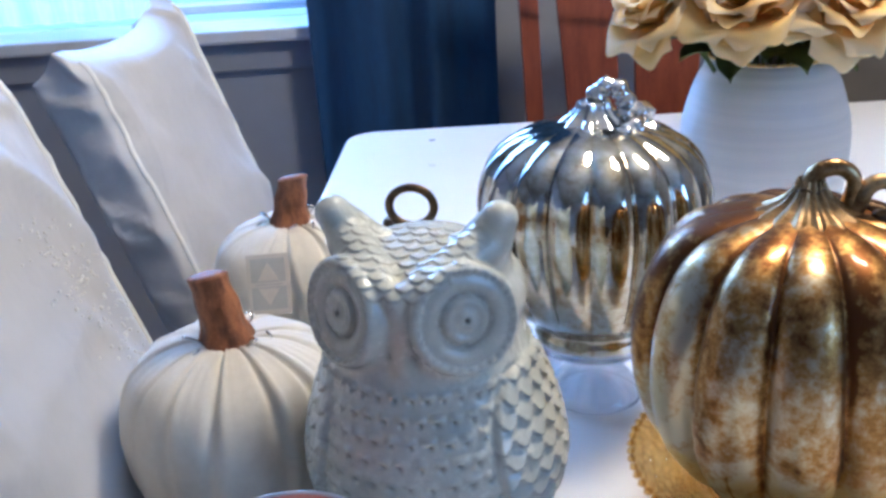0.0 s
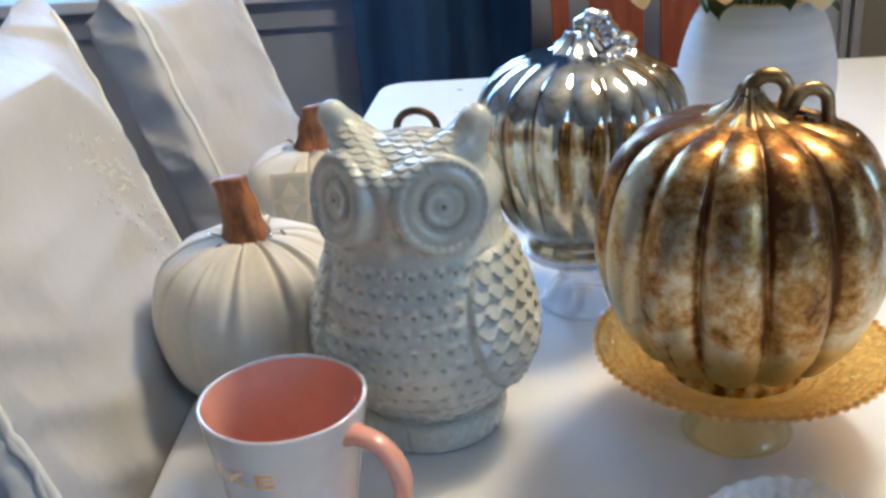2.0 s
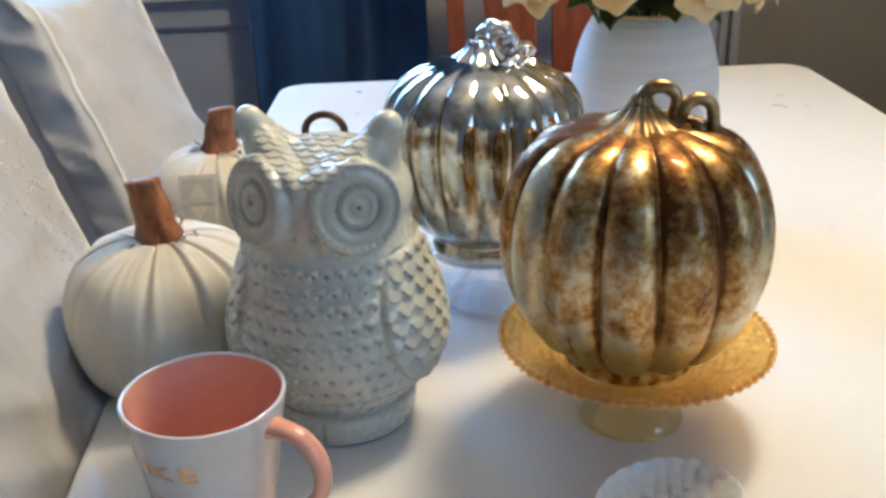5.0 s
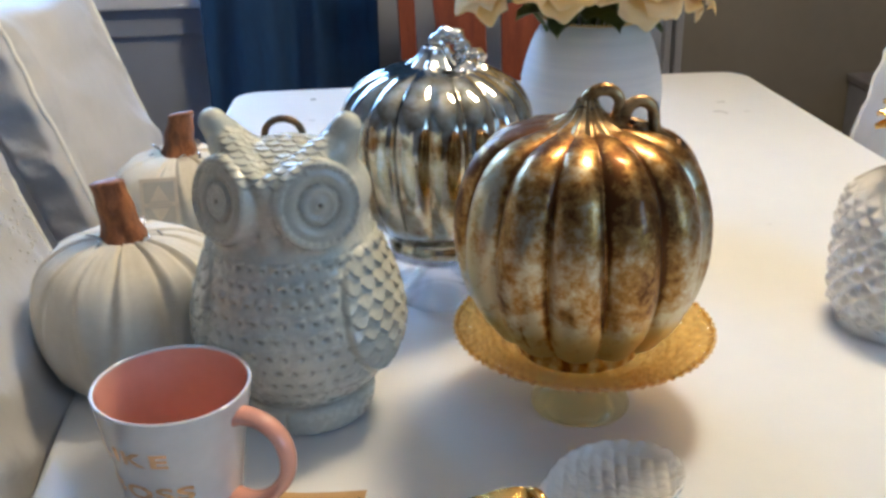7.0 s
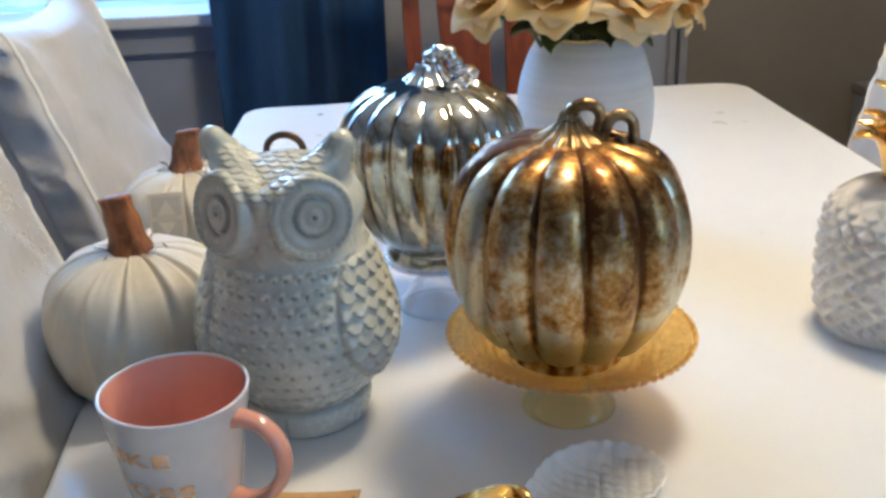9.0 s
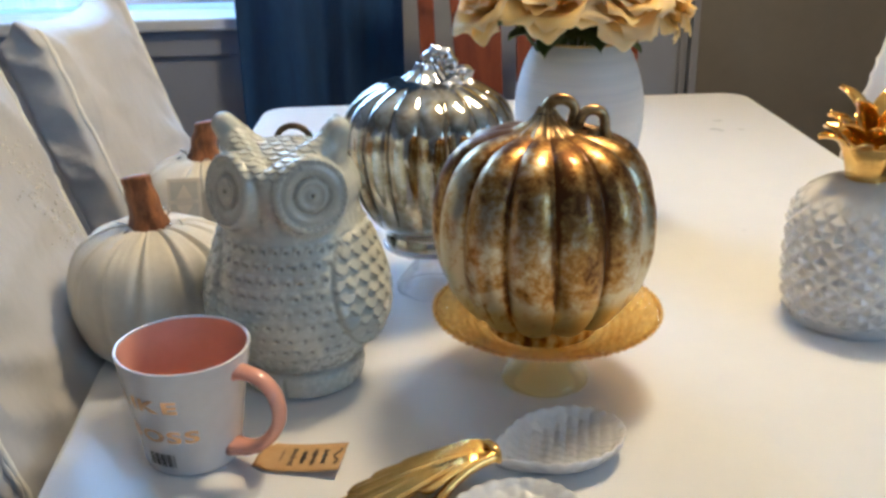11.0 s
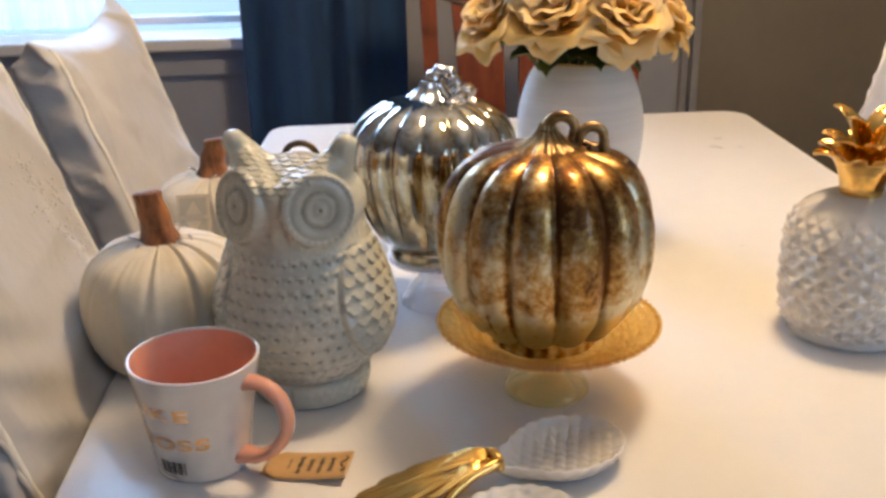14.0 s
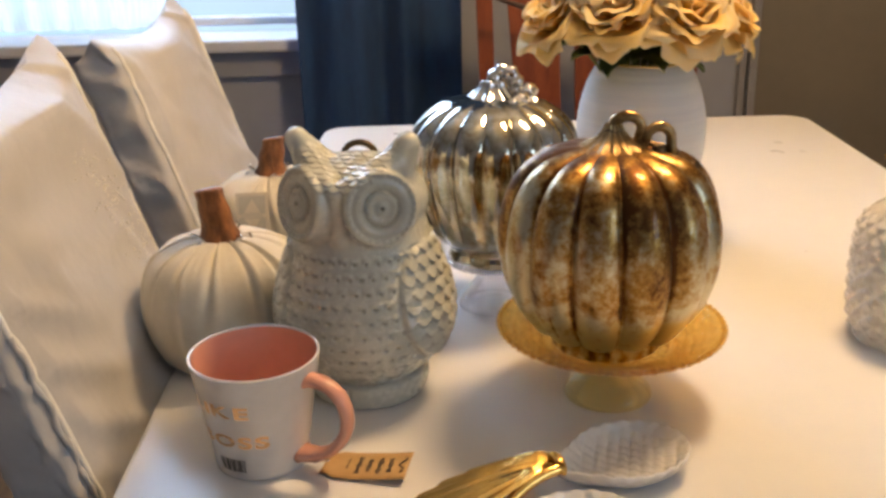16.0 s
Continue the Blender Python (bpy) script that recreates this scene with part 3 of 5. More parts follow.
def slat(xb0, xb1, xt0, xt1, z0=0.46, z1=1.02, y=1.66, th=0.016):
    """A slat that leans back and fans out: its lower and upper edges in x."""
    bm = bmesh.new()
    rings = []
    for k in range(9):
        u = k / 8
        z = z0 + (z1 - z0) * u
        yy = y + 0.07 * u * u
        xa, xb = xb0 + (xt0 - xb0) * u, xb1 + (xt1 - xb1) * u
        rings.append([bm.verts.new(c) for c in ((xa, yy, z), (xb, yy, z), (xb, yy + th, z), (xa, yy + th, z))])
    for r0, r1 in zip(rings, rings[1:]):
        for i in range(4):
            bm.faces.new([r0[i], r0[(i + 1) % 4], r1[(i + 1) % 4], r1[i]])
    bm.faces.new(rings[0][::-1])
    bm.faces.new(rings[-1])
    bmesh.ops.bevel(bm, geom=[e for e in bm.edges if len(e.link_faces) == 2 and e.calc_face_angle(0) > 0.7], offset=0.003, segments=2, affect="EDGES")
    return bm


part("post", slat(0.221, 0.243, 0.190, 0.220, 0.0, 1.06, 1.655, 0.028), M_CHAIRWOOD, wc, smooth=False)
part("post", slat(0.545, 0.572, 0.581, 0.612, 0.0, 1.06, 1.655, 0.028), M_CHAIRWOOD, wc, smooth=False)
part("slat", slat(0.284, 0.352, 0.244, 0.342), M_CHAIRWOOD, wc, smooth=False)
part("slat", slat(0.374, 0.452, 0.374, 0.492), M_CHAIRWOOD, wc, smooth=False)
part("slat", slat(0.476, 0.522, 0.520, 0.560), M_CHAIRWOOD, wc, smooth=False)
line = [(0.18 + 0.42 * u, 1.735 - 0.02 * math.sin(math.pi * u), 1.03 + 0.03 * math.sin(math.pi * u)) for u in np.linspace(0, 1, 24)]
link_mesh("top_rail", tube("top_rail", line, 0.024, 12), M_CHAIRWOOD, wc)
line = [(0.15 + 0.25 * u, 1.640 + 0.01 * u, 0.985 - 0.075 * (1 - (1 - u) ** 2)) for u in np.linspace(0, 1, 24)]
link_mesh("curved_brace", tube("curved_brace", line, 0.0045, 8), M_DARKWOOD, wc)
part("lower_rail", box_bm(0.215, 0.56, 1.655, 1.675, 0.45, 0.50, 0.004), M_CHAIRWOOD, wc, smooth=False)
part("seat", box_bm(0.19, 0.59, 1.32, 1.66, 0.43, 0.46, 0.008), M_CHAIRWOOD, wc, smooth=False)
for x in (0.215, 0.565):
    part("leg", box_bm(x - 0.018, x + 0.018, 1.34, 1.376, 0, 0.43, 0.004), M_CHAIRWOOD, wc, smooth=False)

cab = thing("low_cabinet", (0, 0, 0), "dark grey low cabinet against the wall", "cabinet")
part("body", box_bm(1.245, 1.75, 1.80, Y1 - 0.02, 0.0, 0.57, 0.006), M_CASING, cab, smooth=False)
part("top", box_bm(1.24, 1.76, 1.79, Y1 - 0.018, 0.571, 0.59, 0.004), M_DARKBOX, cab, smooth=False)
part("door", box_bm(1.275, 1.72, 1.786, 1.799, 0.05, 0.55, 0.003), M_DARKBOX, cab, smooth=False)


# ---- ribbed pumpkins ----
def rib_shape(ribs, depth, phase, power=3.0):
    def shape(r, z, th):
        u = ((th - phase) * ribs / (2 * math.pi)) % 1.0 * 2 - 1
        top = r.max()
        k = np.clip(r / top, 0, 1) ** 0.8
        return r * (1 - depth * k * np.abs(u) ** power), z
    return shape


def rib_attr(ribs, phase, power=5.0):
    def attr(r, z, th):
        u = ((th - phase) * ribs / (2 * math.pi)) % 1.0 * 2 - 1
        return (np.abs(u) ** power) * np.ones_like(r)
    return attr


# copper-gold pumpkin on its amber cake stand
GX, GY = 0.2345, 0.562
gp = thing("gold_pumpkin", (GX, GY, 0), "antiqued copper and silver leaf glass pumpkin on a stand", "pumpkin")
PH = radians(-92.5)
body = [(0.0, 0.8000), (0.034, 0.7995), (0.0430, 0.8000), (0.0440, 0.8060), (0.0450, 0.8145), (0.0600, 0.8200), (0.0770, 0.8395), (0.0860, 0.8660), (0.0880, 0.8900), (0.0855, 0.9135), (0.0768, 0.9365), (0.0605, 0.9525), (0.0400, 0.9605), (0.0180, 0.9640), (0.0, 0.9645)]


def gold_ribs(th):
    """Where a bearing lies across its rib, -1 to 1, and a wander for each rib."""
    v = (th - PH) * 13 / (2 * math.pi)
    return v % 1.0 * 2 - 1, np.sin(np.floor(v) * 2.4)


def gold_shape(r, z, th):
    u, own = gold_ribs(th + 0.03 * np.sin((z - 0.88) * 26) * np.sin(3 * th))
    k = np.clip(r / 0.088, 0, 1) ** 0.6
    cut = 0.105 * np.abs(u) ** 2.2 + 0.012 * np.exp(-((1 - np.abs(u)) / 0.10) ** 2)
    low = np.clip((z - 0.811) / 0.010, 0, 1)
    lobe = 0.0020 * (1 - u * u) * np.exp(-((z - 0.950) / 0.012) ** 2) - 0.0028 * (1 - u * u) * np.exp(-((z - 0.818) / 0.007) ** 2)
    return r * (1 - low * k * (cut - 0.012 * own)), z + lobe * np.clip(r / 0.03, 0, 1) * (z > 0.812)


def gold_groove(r, z, th):
    u, own = gold_ribs(th)
    slit = np.exp(-((u - 0.18 * own) / 0.05) ** 2) * (z > 0.828) * (z < 0.848) * (own > -0.2)
    return np.where(z < 0.813, 0.95 + 0.3 * np.sin(th * 21), np.exp(-((1 - np.abs(u)) / 0.09) ** 2) + 0.10 * own + 1.1 * slit)


link_mesh("body", lathe("body", body, 416, 110, shape=gold_shape, attr=gold_groove), M_GOLD, gp)
collar = lathe("stem_collar", [(0.0232, 0.9650), (0.0245, 0.9678), (0.0192, 0.9712), (0.0140, 0.9745), (0.0098, 0.9790), (0.0074, 0.9830), (0.0062, 0.9865)], 96, 30,
               shape=lambda r, z, th: (r * (1 + 0.10 * np.sin(th * 14)), z))
link_mesh("stem_collar", collar, M_STEMGOLD, gp, "fluted bronze stem collar").location.z = -0.005
vx, vy = 0.985, -0.17     # the way the stem curls
path = [(0, 0, 0.978), (0, 0, 0.983)] + [(vx * (0.0105 - 0.0105 * math.cos(a)), vy * (0.0105 - 0.0105 * math.cos(a)), 0.9835 + 0.0090 * math.sin(a)) for a in np.linspace(0.25, 3.5, 26)]
path += [(vx * 0.0190, vy * 0.0190, 0.975), (vx * 0.0175, vy * 0.0175, 0.9685)]
link_mesh("stem", tube("stem", path, np.linspace(0.0050, 0.0036, len(path)), 14), M_STEMGOLD, gp, "curled worn gold stem").location.z = -0.005
ringp = [(0.0078 * math.cos(a), 0.0078 * math.sin(a), 0.982 + 0.001 * math.sin(5 * a)) for a in np.linspace(0, 2 * math.pi, 40, endpoint=False)]
link_mesh("wire_ring", tube("wire_ring", ringp, 0.0008, 6, True), M_BRONZE, gp).location.z = -0.005
# second curl and the vine that hangs over the shoulder
path = [(0.018, -0.004, 0.966), (0.0225, -0.004, 0.970)] + [(0.034 - 0.0095 * math.cos(a), -0.005, 0.9745 + 0.0090 * math.sin(a)) for a in np.linspace(0.15, 3.0, 22)]
path += [(0.0440, -0.006, 0.968), (0.0450, -0.008, 0.960)]
link_mesh("tendril", tube("tendril", path, np.linspace(0.0044, 0.0040, len(path)), 12), M_STEMGOLD, gp, "curled gold vine tendril").location.z = -0.004
path = [(0.014, 0.004, 0.9685), (0.030, 0.002, 0.9665), (0.042, -0.004, 0.963), (0.053, -0.010, 0.956), (0.061, -0.014, 0.949), (0.067, -0.018, 0.941), (0.071, -0.021, 0.934)]
link_mesh("vine", tube("vine", path, [0.003, 0.0035, 0.004, 0.004, 0.0038, 0.003, 0.0018], 10), M_BRONZE, gp, "dark bronze vine").location.z = -0.003
for k, (x, y, z) in enumerate(((0.034, -0.010, 0.9655), (0.046, -0.002, 0.9615), (0.056, -0.020, 0.954), (0.060, -0.006, 0.952))):
    bm = bmesh.new()
    bmesh.ops.create_icosphere(bm, subdivisions=2, radius=0.0055)
    for v in bm.verts:
        v.co *= 1 + 0.25 * wavy(v.co, 220, k)
        v.co.z *= 0.7
    ob = part("vine_knot", bm, M_BRONZE, gp)
    ob.location = (x, y, z - 0.003)

# amber cake stand under it
st = thing("amber_cake_stand", (GX + 0.0035, GY, TABLE), "amber pressed glass cake stand with scalloped rim", "cake stand")


def plate_shape(r, z, th):
    k = np.clip((r - 0.046) / 0.01, 0, 1)
    a, b = th * 46 + 46 * np.log(np.maximum(r, 0.01)), th * 46 - 46 * np.log(np.maximum(r, 0.01))
    return r * (1 + 0.008 * np.clip((r - 0.083) / 0.008, 0, 1) * np.sin(th * 40)), z + 0.0015 * k * np.sin(a) * np.sin(b) + 0.0003 * k * np.sin(th * 91 + r * 900)


plate = [(0.0, 0.0405), (0.012, 0.040), (0.040, 0.0420), (0.068, 0.0525), (0.086, 0.0618), (0.0905, 0.0645), (0.0900, 0.0675), (0.085, 0.0663), (0.068, 0.0580), (0.048, 0.0484), (0.044, 0.0476), (0.0, 0.0474)]
link_mesh("plate", lathe("plate", plate, 640, 200, shape=plate_shape), M_AMBER, st, "amber patterned plate")
foot = [(0.0325, 0.0006), (0.0355, 0.0012), (0.0358, 0.0038), (0.0340, 0.0080), (0.0290, 0.0140), (0.0205, 0.0225), (0.0150, 0.0295), (0.0135, 0.0345), (0.0180, 0.0398), (0.0, 0.0398), (0.0, 0.0330), (0.0100, 0.0290), (0.0180, 0.0205), (0.0265, 0.0120), (0.0315, 0.0062), (0.0328, 0.0030), (0.0325, 0.0006)]
link_mesh("foot", lathe("foot", foot, 72, 60), M_AMBERFOOT, st, "pale flared glass foot")
beads = bmesh.new()
bead_me = bpy.data.meshes.new("rim_bead")
bmesh.ops.create_icosphere(beads, subdivisions=1, radius=0.0027)
beads.to_mesh(bead_me)
beads.free()
bead_me.polygons.foreach_set("use_smooth", [True] * len(bead_me.polygons))
bead_me.materials.append(M_AMBER)
for k in range(72):
    a = 2 * math.pi * k / 72
    ob = new("rim_bead", bead_me)
    ob.parent = st
    ob.location = (0.0910 * math.cos(a), 0.0910 * math.sin(a), 0.0660)

# silver mercury-glass pumpkin on a clear stand
SX, SY = 0.1565, 0.757
sp = thing("silver_pumpkin", (SX, SY, 0), "silvered mercury glass pumpkin on a clear stand", "pumpkin")
PS = radians(-101)
body = [(0.0, 0.8035), (0.036, 0.8032), (0.0445, 0.804), (0.0458, 0.809), (0.0445, 0.816), (0.0490, 0.8205), (0.0610, 0.832), (0.0715, 0.851), (0.0785, 0.873), (0.0825, 0.895), (0.0828, 0.911), (0.0785, 0.930), (0.0680, 0.945), (0.0510, 0.9555), (0.031, 0.962), (0.012, 0.965), (0.0, 0.965)]
link_mesh("body", lathe("body", body, 320, 96, shape=lambda r, z, th: (np.where(z < 0.819, r, r * (1 - 0.075 * np.clip((0.966 - z) / 0.012, 0, 1) * np.clip((z - 0.819) / 0.02, 0.25, 1) * np.abs(((th - PS) * 16 / (2 * math.pi)) % 1.0 * 2 - 1) ** 2.3)), z), attr=rib_attr(16, PS, 7)), M_SILVER, sp)
link_mesh("stem_collar", lathe("stem_collar", [(0.026, 0.9605), (0.021, 0.9645), (0.016, 0.9685), (0.012, 0.973), (0.0095, 0.978), (0.0, 0.979)], 72, 24, shape=lambda r, z, th: (r * (1 + 0.10 * np.sin(th * 9)), z)), M_STEMSILV, sp)
path = [(0.004 + 0.0105 * (1 - math.cos(a)), -0.003 * (1 - math.cos(a)), 0.972 + 0.0135 * math.sin(a)) for a in np.linspace(-0.35, 3.5, 30)]
link_mesh("stem", tube("stem", [(p[0] - 0.004, p[1], p[2] + 0.002) for p in path], [0.0068 + 0.0012 * math.sin(k * 1.1) for k in range(len(path))], 14), M_STEMSILV, sp, "looped silvered stem")
for k, (x, y, z, s) in enumerate(((0.024, -0.012, 0.961, 0.010), (0.036, -0.006, 0.956, 0.010), (0.046, -0.016, 0.949, 0.009), (0.055, -0.010, 0.943, 0.009), (0.033, 0.006, 0.966, 0.010), (0.063, -0.018, 0.932, 0.008), (0.066, -0.004, 0.930, 0.008), (0.070, -0.014, 0.918, 0.007), (0.016, -0.022, 0.960, 0.007))):
    bm = bmesh.new()
    bmesh.ops.create_icosphere(bm, subdivisions=3, radius=s)
    for v in bm.verts:
        v.co *= 1 + 0.30 * wavy(v.co, 170, k * 3.1)
        v.co.z *= 0.75
    ob = part("vine_knot", bm, M_STEMSILV, sp)
    ob.location = (x, y, z)

cs = thing("clear_cake_stand", (SX, SY, TABLE), "small clear glass pedestal stand", "cake stand")
link_mesh("plate", lathe("plate", [(0.0, 0.0465), (0.030, 0.047), (0.044, 0.0480), (0.0475, 0.0500), (0.0465, 0.0520), (0.040, 0.0528), (0.0, 0.0528)], 96, 40), M_CLEAR, cs)
foot = [(0.0325, 0.0006), (0.0355, 0.0012), (0.0358, 0.0038), (0.0340, 0.0085), (0.0290, 0.0155), (0.0205, 0.0260), (0.0145, 0.0345), (0.0130, 0.0405), (0.0170, 0.0458), (0.0, 0.0458), (0.0, 0.0390), (0.0098, 0.0340), (0.0180, 0.0240), (0.0265, 0.0135), (0.0315, 0.0066), (0.0328, 0.0030), (0.0325, 0.0006)]
link_mesh("foot", lathe("foot", foot, 72, 70), M_CLEAR, cs)

# dark ribbed pumpkin with a ring stem, behind the owl
DX, DY = 0.012, 0.792
dp = thing("bronze_pumpkin", (DX, DY, 0), "small striped bronze and silver pumpkin with ring stem", "pumpkin")
body = [(0.0, TABLE + 0.001), (0.030, TABLE + 0.0005), (0.046, 0.760), (0.056, 0.785), (0.058, 0.815), (0.052, 0.845), (0.036, 0.866), (0.016, 0.874), (0.0, 0.875)]
link_mesh("body", lathe("body", body, 200, 60, shape=rib_shape(14, 0.10, 0.3, 2.4), attr=rib_attr(14, 0.3, 2.0)), M_SILVER, dp)
link_mesh("stem_collar", lathe("stem_collar", [(0.016, 0.872), (0.009, 0.880), (0.006, 0.889), (0.0, 0.890)], 40, 16), M_BRONZE, dp)
ringp = [(0.015 + 0.0163 * math.cos(a), -0.012 - 0.003 * math.cos(a), 0.9015 + 0.0145 * math.sin(a)) for a in np.linspace(0, 2 * math.pi, 48, endpoint=False)]
link_mesh("ring_stem", tube("ring_stem", ringp, 0.0031, 12, True), M_BRONZE, dp, "dark metal ring stem")


# ---- fabric pumpkins ----
def fabric_pumpkin(at, rad, h, label, seed, stem_h, lean, tilt=0.0):
    p = thing("fabric_pumpkin", at, label, "pumpkin", "cream fabric pumpkins")
    prof = [(0.0, 0.014 * h / 0.115), (rad * 0.40, 0.004), (rad * 0.62, 0.0012), (rad * 0.80, 0.010), (rad * 0.95, h * 0.27), (rad, h * 0.48), (rad * 0.96, h * 0.68), (rad * 0.82, h * 0.86), (rad * 0.56, h * 0.965), (rad * 0.30, h), (rad * 0.12, h * 0.985), (0.0, h * 0.97)]
    pleats = [2 * math.pi * (k + random.uniform(-0.3, 0.3)) / 12 for k in range(12)]
    deep = [random.uniform(0.5, 1.0) for _ in pleats]

    def shape(r, z, th):
        k = np.clip(r / rad, 0, 1)
        up = np.clip(z / h, 0, 1)
        cut = np.zeros_like(r * th)
        for a, d in zip(pleats, deep):
            aa = a + 0.22 * (up - 0.5) * math.sin(a * 7 + seed)
            off = (th - aa + math.pi) % (2 * math.pi) - math.pi
            wid = 0.032 + 0.035 * (1 - np.clip(np.abs(up - 0.55) * 1.8, 0, 1))
            fade = np.clip(np.abs(up - 0.42) * 2.0, 0.42, 1.0)
            cut += d * fade * np.exp(-(off / wid) ** 2) - 0.5 * d * fade * np.exp(-((off - 1.9 * wid) / wid) ** 2)
        soft = 0.018 * np.sin(3 * th + seed) + 0.012 * np.sin(5 * th + 2 * seed + 3 * up)
        gather = 0.012 * np.sin(th * 41 + 6 * np.sin(3 * th)) * np.clip((up - 0.80) / 0.2, 0, 1)
        return r * (1 - 0.085 * cut + soft - gather), z - 0.0022 * cut * np.clip((up - 0.6) / 0.4, 0, 1)

    link_mesh("body", lathe("body", prof, 260, 90, shape=shape), M_WHITEFAB, p)
    pts = []
    for u in np.linspace(0, 1, 26):
        cx, cy = lean[0] * u ** 1.3, lean[1] * u ** 1.3
        r0 = 0.0055 * (1 - u) ** 2.0 + 0.0118 + 0.0006 * math.sin(u * 13)
        row = []
        for j in range(40):
            a = 2 * math.pi * j / 40
            r = r0 * (1 + 0.13 * abs(math.sin(2.5 * a + 0.7 * u)) ** 0.7 - 0.06 + 0.05 * wavy((math.cos(a), math.sin(a), u * 3), 1.6, seed))
            row.append((cx + r * math.cos(a), cy + r * math.sin(a), h * 0.955 + stem_h * u + 0.003 * u * math.cos(a + 1)))
        pts.append(row)
    last = np.array(pts[-1])
    c = last.mean(0)
    pts.append(c + (last - c) * 0.75 + (0, 0, 0.0018))
    pts.append(c + (last - c) * 0.12 + (0, 0, 0.0010))
    link_mesh("stem", grid_mesh("stem", pts, True, False, True), M_STEM, p, "carved brown wood-look stem")
    for k in range(3):
        a = seed + 2.2 * k
        line = [(0.022 * math.cos(a + 0.3 * u) * (1 + 0.25 * math.sin(3 * u)), 0.022 * math.sin(a + 0.3 * u) * (1 + 0.25 * math.sin(3 * u)), h + 0.001 + 0.004 * math.sin(2.2 * u)) for u in np.linspace(0, 3, 14)]
        link_mesh("silver_thread", tube("silver_thread", line, 0.0009, 6), M_STEMSILV, p)
    return p


random.seed(4)
fp1 = fabric_pumpkin((-0.091, 0.657, TABLE), 0.0750, 0.116, "cream linen pumpkin with tall brown stem at the table edge", 1.0, 0.047, (-0.008, 0.002))
fp2 = fabric_pumpkin((-0.078, 0.885, TABLE), 0.070, 0.108, "cream linen pumpkin wearing a square paper label", 2.6, 0.042, (0.006, 0.0))
# its hanging label
lab = thing("paper_label", (-0.0895, 0.8135, 0.8320), "beige paper label printed with two grey triangles", "label", turn=3)
lab.rotation_euler = (radians(-22), 0, radians(3))
part("card", box_bm(-0.0165, 0.0165, -0.0006, 0.0006, -0.024, 0.024, 0.0002), M_LABEL, lab, smooth=False)


def flat_print(name, pts, material, parent, y=-0.0011, th=0.0004):
    bm = bmesh.new()
    vs = [bm.verts.new((x, y, z)) for x, z in pts]
    f = bm.faces.new(vs)
    g = bmesh.ops.extrude_face_region(bm, geom=[f])
    for v in [q for q in g["geom"] if isinstance(q, bmesh.types.BMVert)]:
        v.co.y += th
    bmesh.ops.recalc_face_normals(bm, faces=bm.faces)
    return part(name, bm, material, parent, smooth=False)


flat_print("printed_frame", [(-0.0135, -0.0195), (0.0135, -0.0195), (0.0135, 0.0205), (-0.0135, 0.0205)], M_GREYINK, lab, -0.0009, 0.0003)
flat_print("printed_triangle", [(-0.0085, 0.003), (0.0085, 0.003), (0.0, 0.0175)], M_LABEL, lab, -0.0013)
flat_print("printed_triangle", [(-0.0085, -0.003), (0.0, -0.0165), (0.0085, -0.003)], M_LABEL, lab, -0.0013)
flat_print("printed_band", [(-0.0150, -0.0018), (0.0150, -0.0018), (0.0150, 0.0018), (-0.0150, 0.0018)], M_LABEL, lab, -0.0014)
flat_print("printed_bar", [(-0.011, -0.0006), (0.011, -0.0006), (0.011, 0.0006), (-0.011, 0.0006)], M_GREYINK, lab, -0.0018)


# ---- ceramic owl: one plain mesh ----
def soft_min(a, b, k):
    h = np.clip(0.5 + 0.5 * (b - a) / k, 0, 1)
    return b + (a - b) * h - k * h * (1 - h)


def taper(x, y, z, a, b, ra, rb):
    """Distance to a tapered rod from a to b."""
    ax = np.array(b) - np.array(a)
    t = np.clip(((x - a[0]) * ax[0] + (y - a[1]) * ax[1] + (z - a[2]) * ax[2]) / (ax @ ax), 0, 1)
    return np.sqrt((x - a[0] - t * ax[0]) ** 2 + (y - a[1] - t * ax[1]) ** 2 + (z - a[2] - t * ax[2]) ** 2) - (ra + (rb - ra) * t)


EYE_TURN, EYE_TILT, EYE_R = radians(35.5), radians(9), 0.0258


def eye_space(x, y, z, s):
    """Depth along an eye's axis, reach from it and angle round it."""
    ax = (math.cos(EYE_TILT) * math.cos(EYE_TURN), s * math.cos(EYE_TILT) * math.sin(EYE_TURN), math.sin(EYE_TILT))
    zc = 0.176 - 0.06 * math.sin(EYE_TILT)
    h = x * ax[0] + y * ax[1] + (z - zc) * ax[2]
    lx = -x * math.sin(EYE_TURN) * s + y * math.cos(EYE_TURN)
    lz = np.sqrt(np.maximum(x * x + y * y + (z - zc) ** 2 - h * h - lx * lx, 0)) * np.sign((z - zc) - h * ax[2])
    return h, np.hypot(lx, lz), np.arctan2(lz, lx)


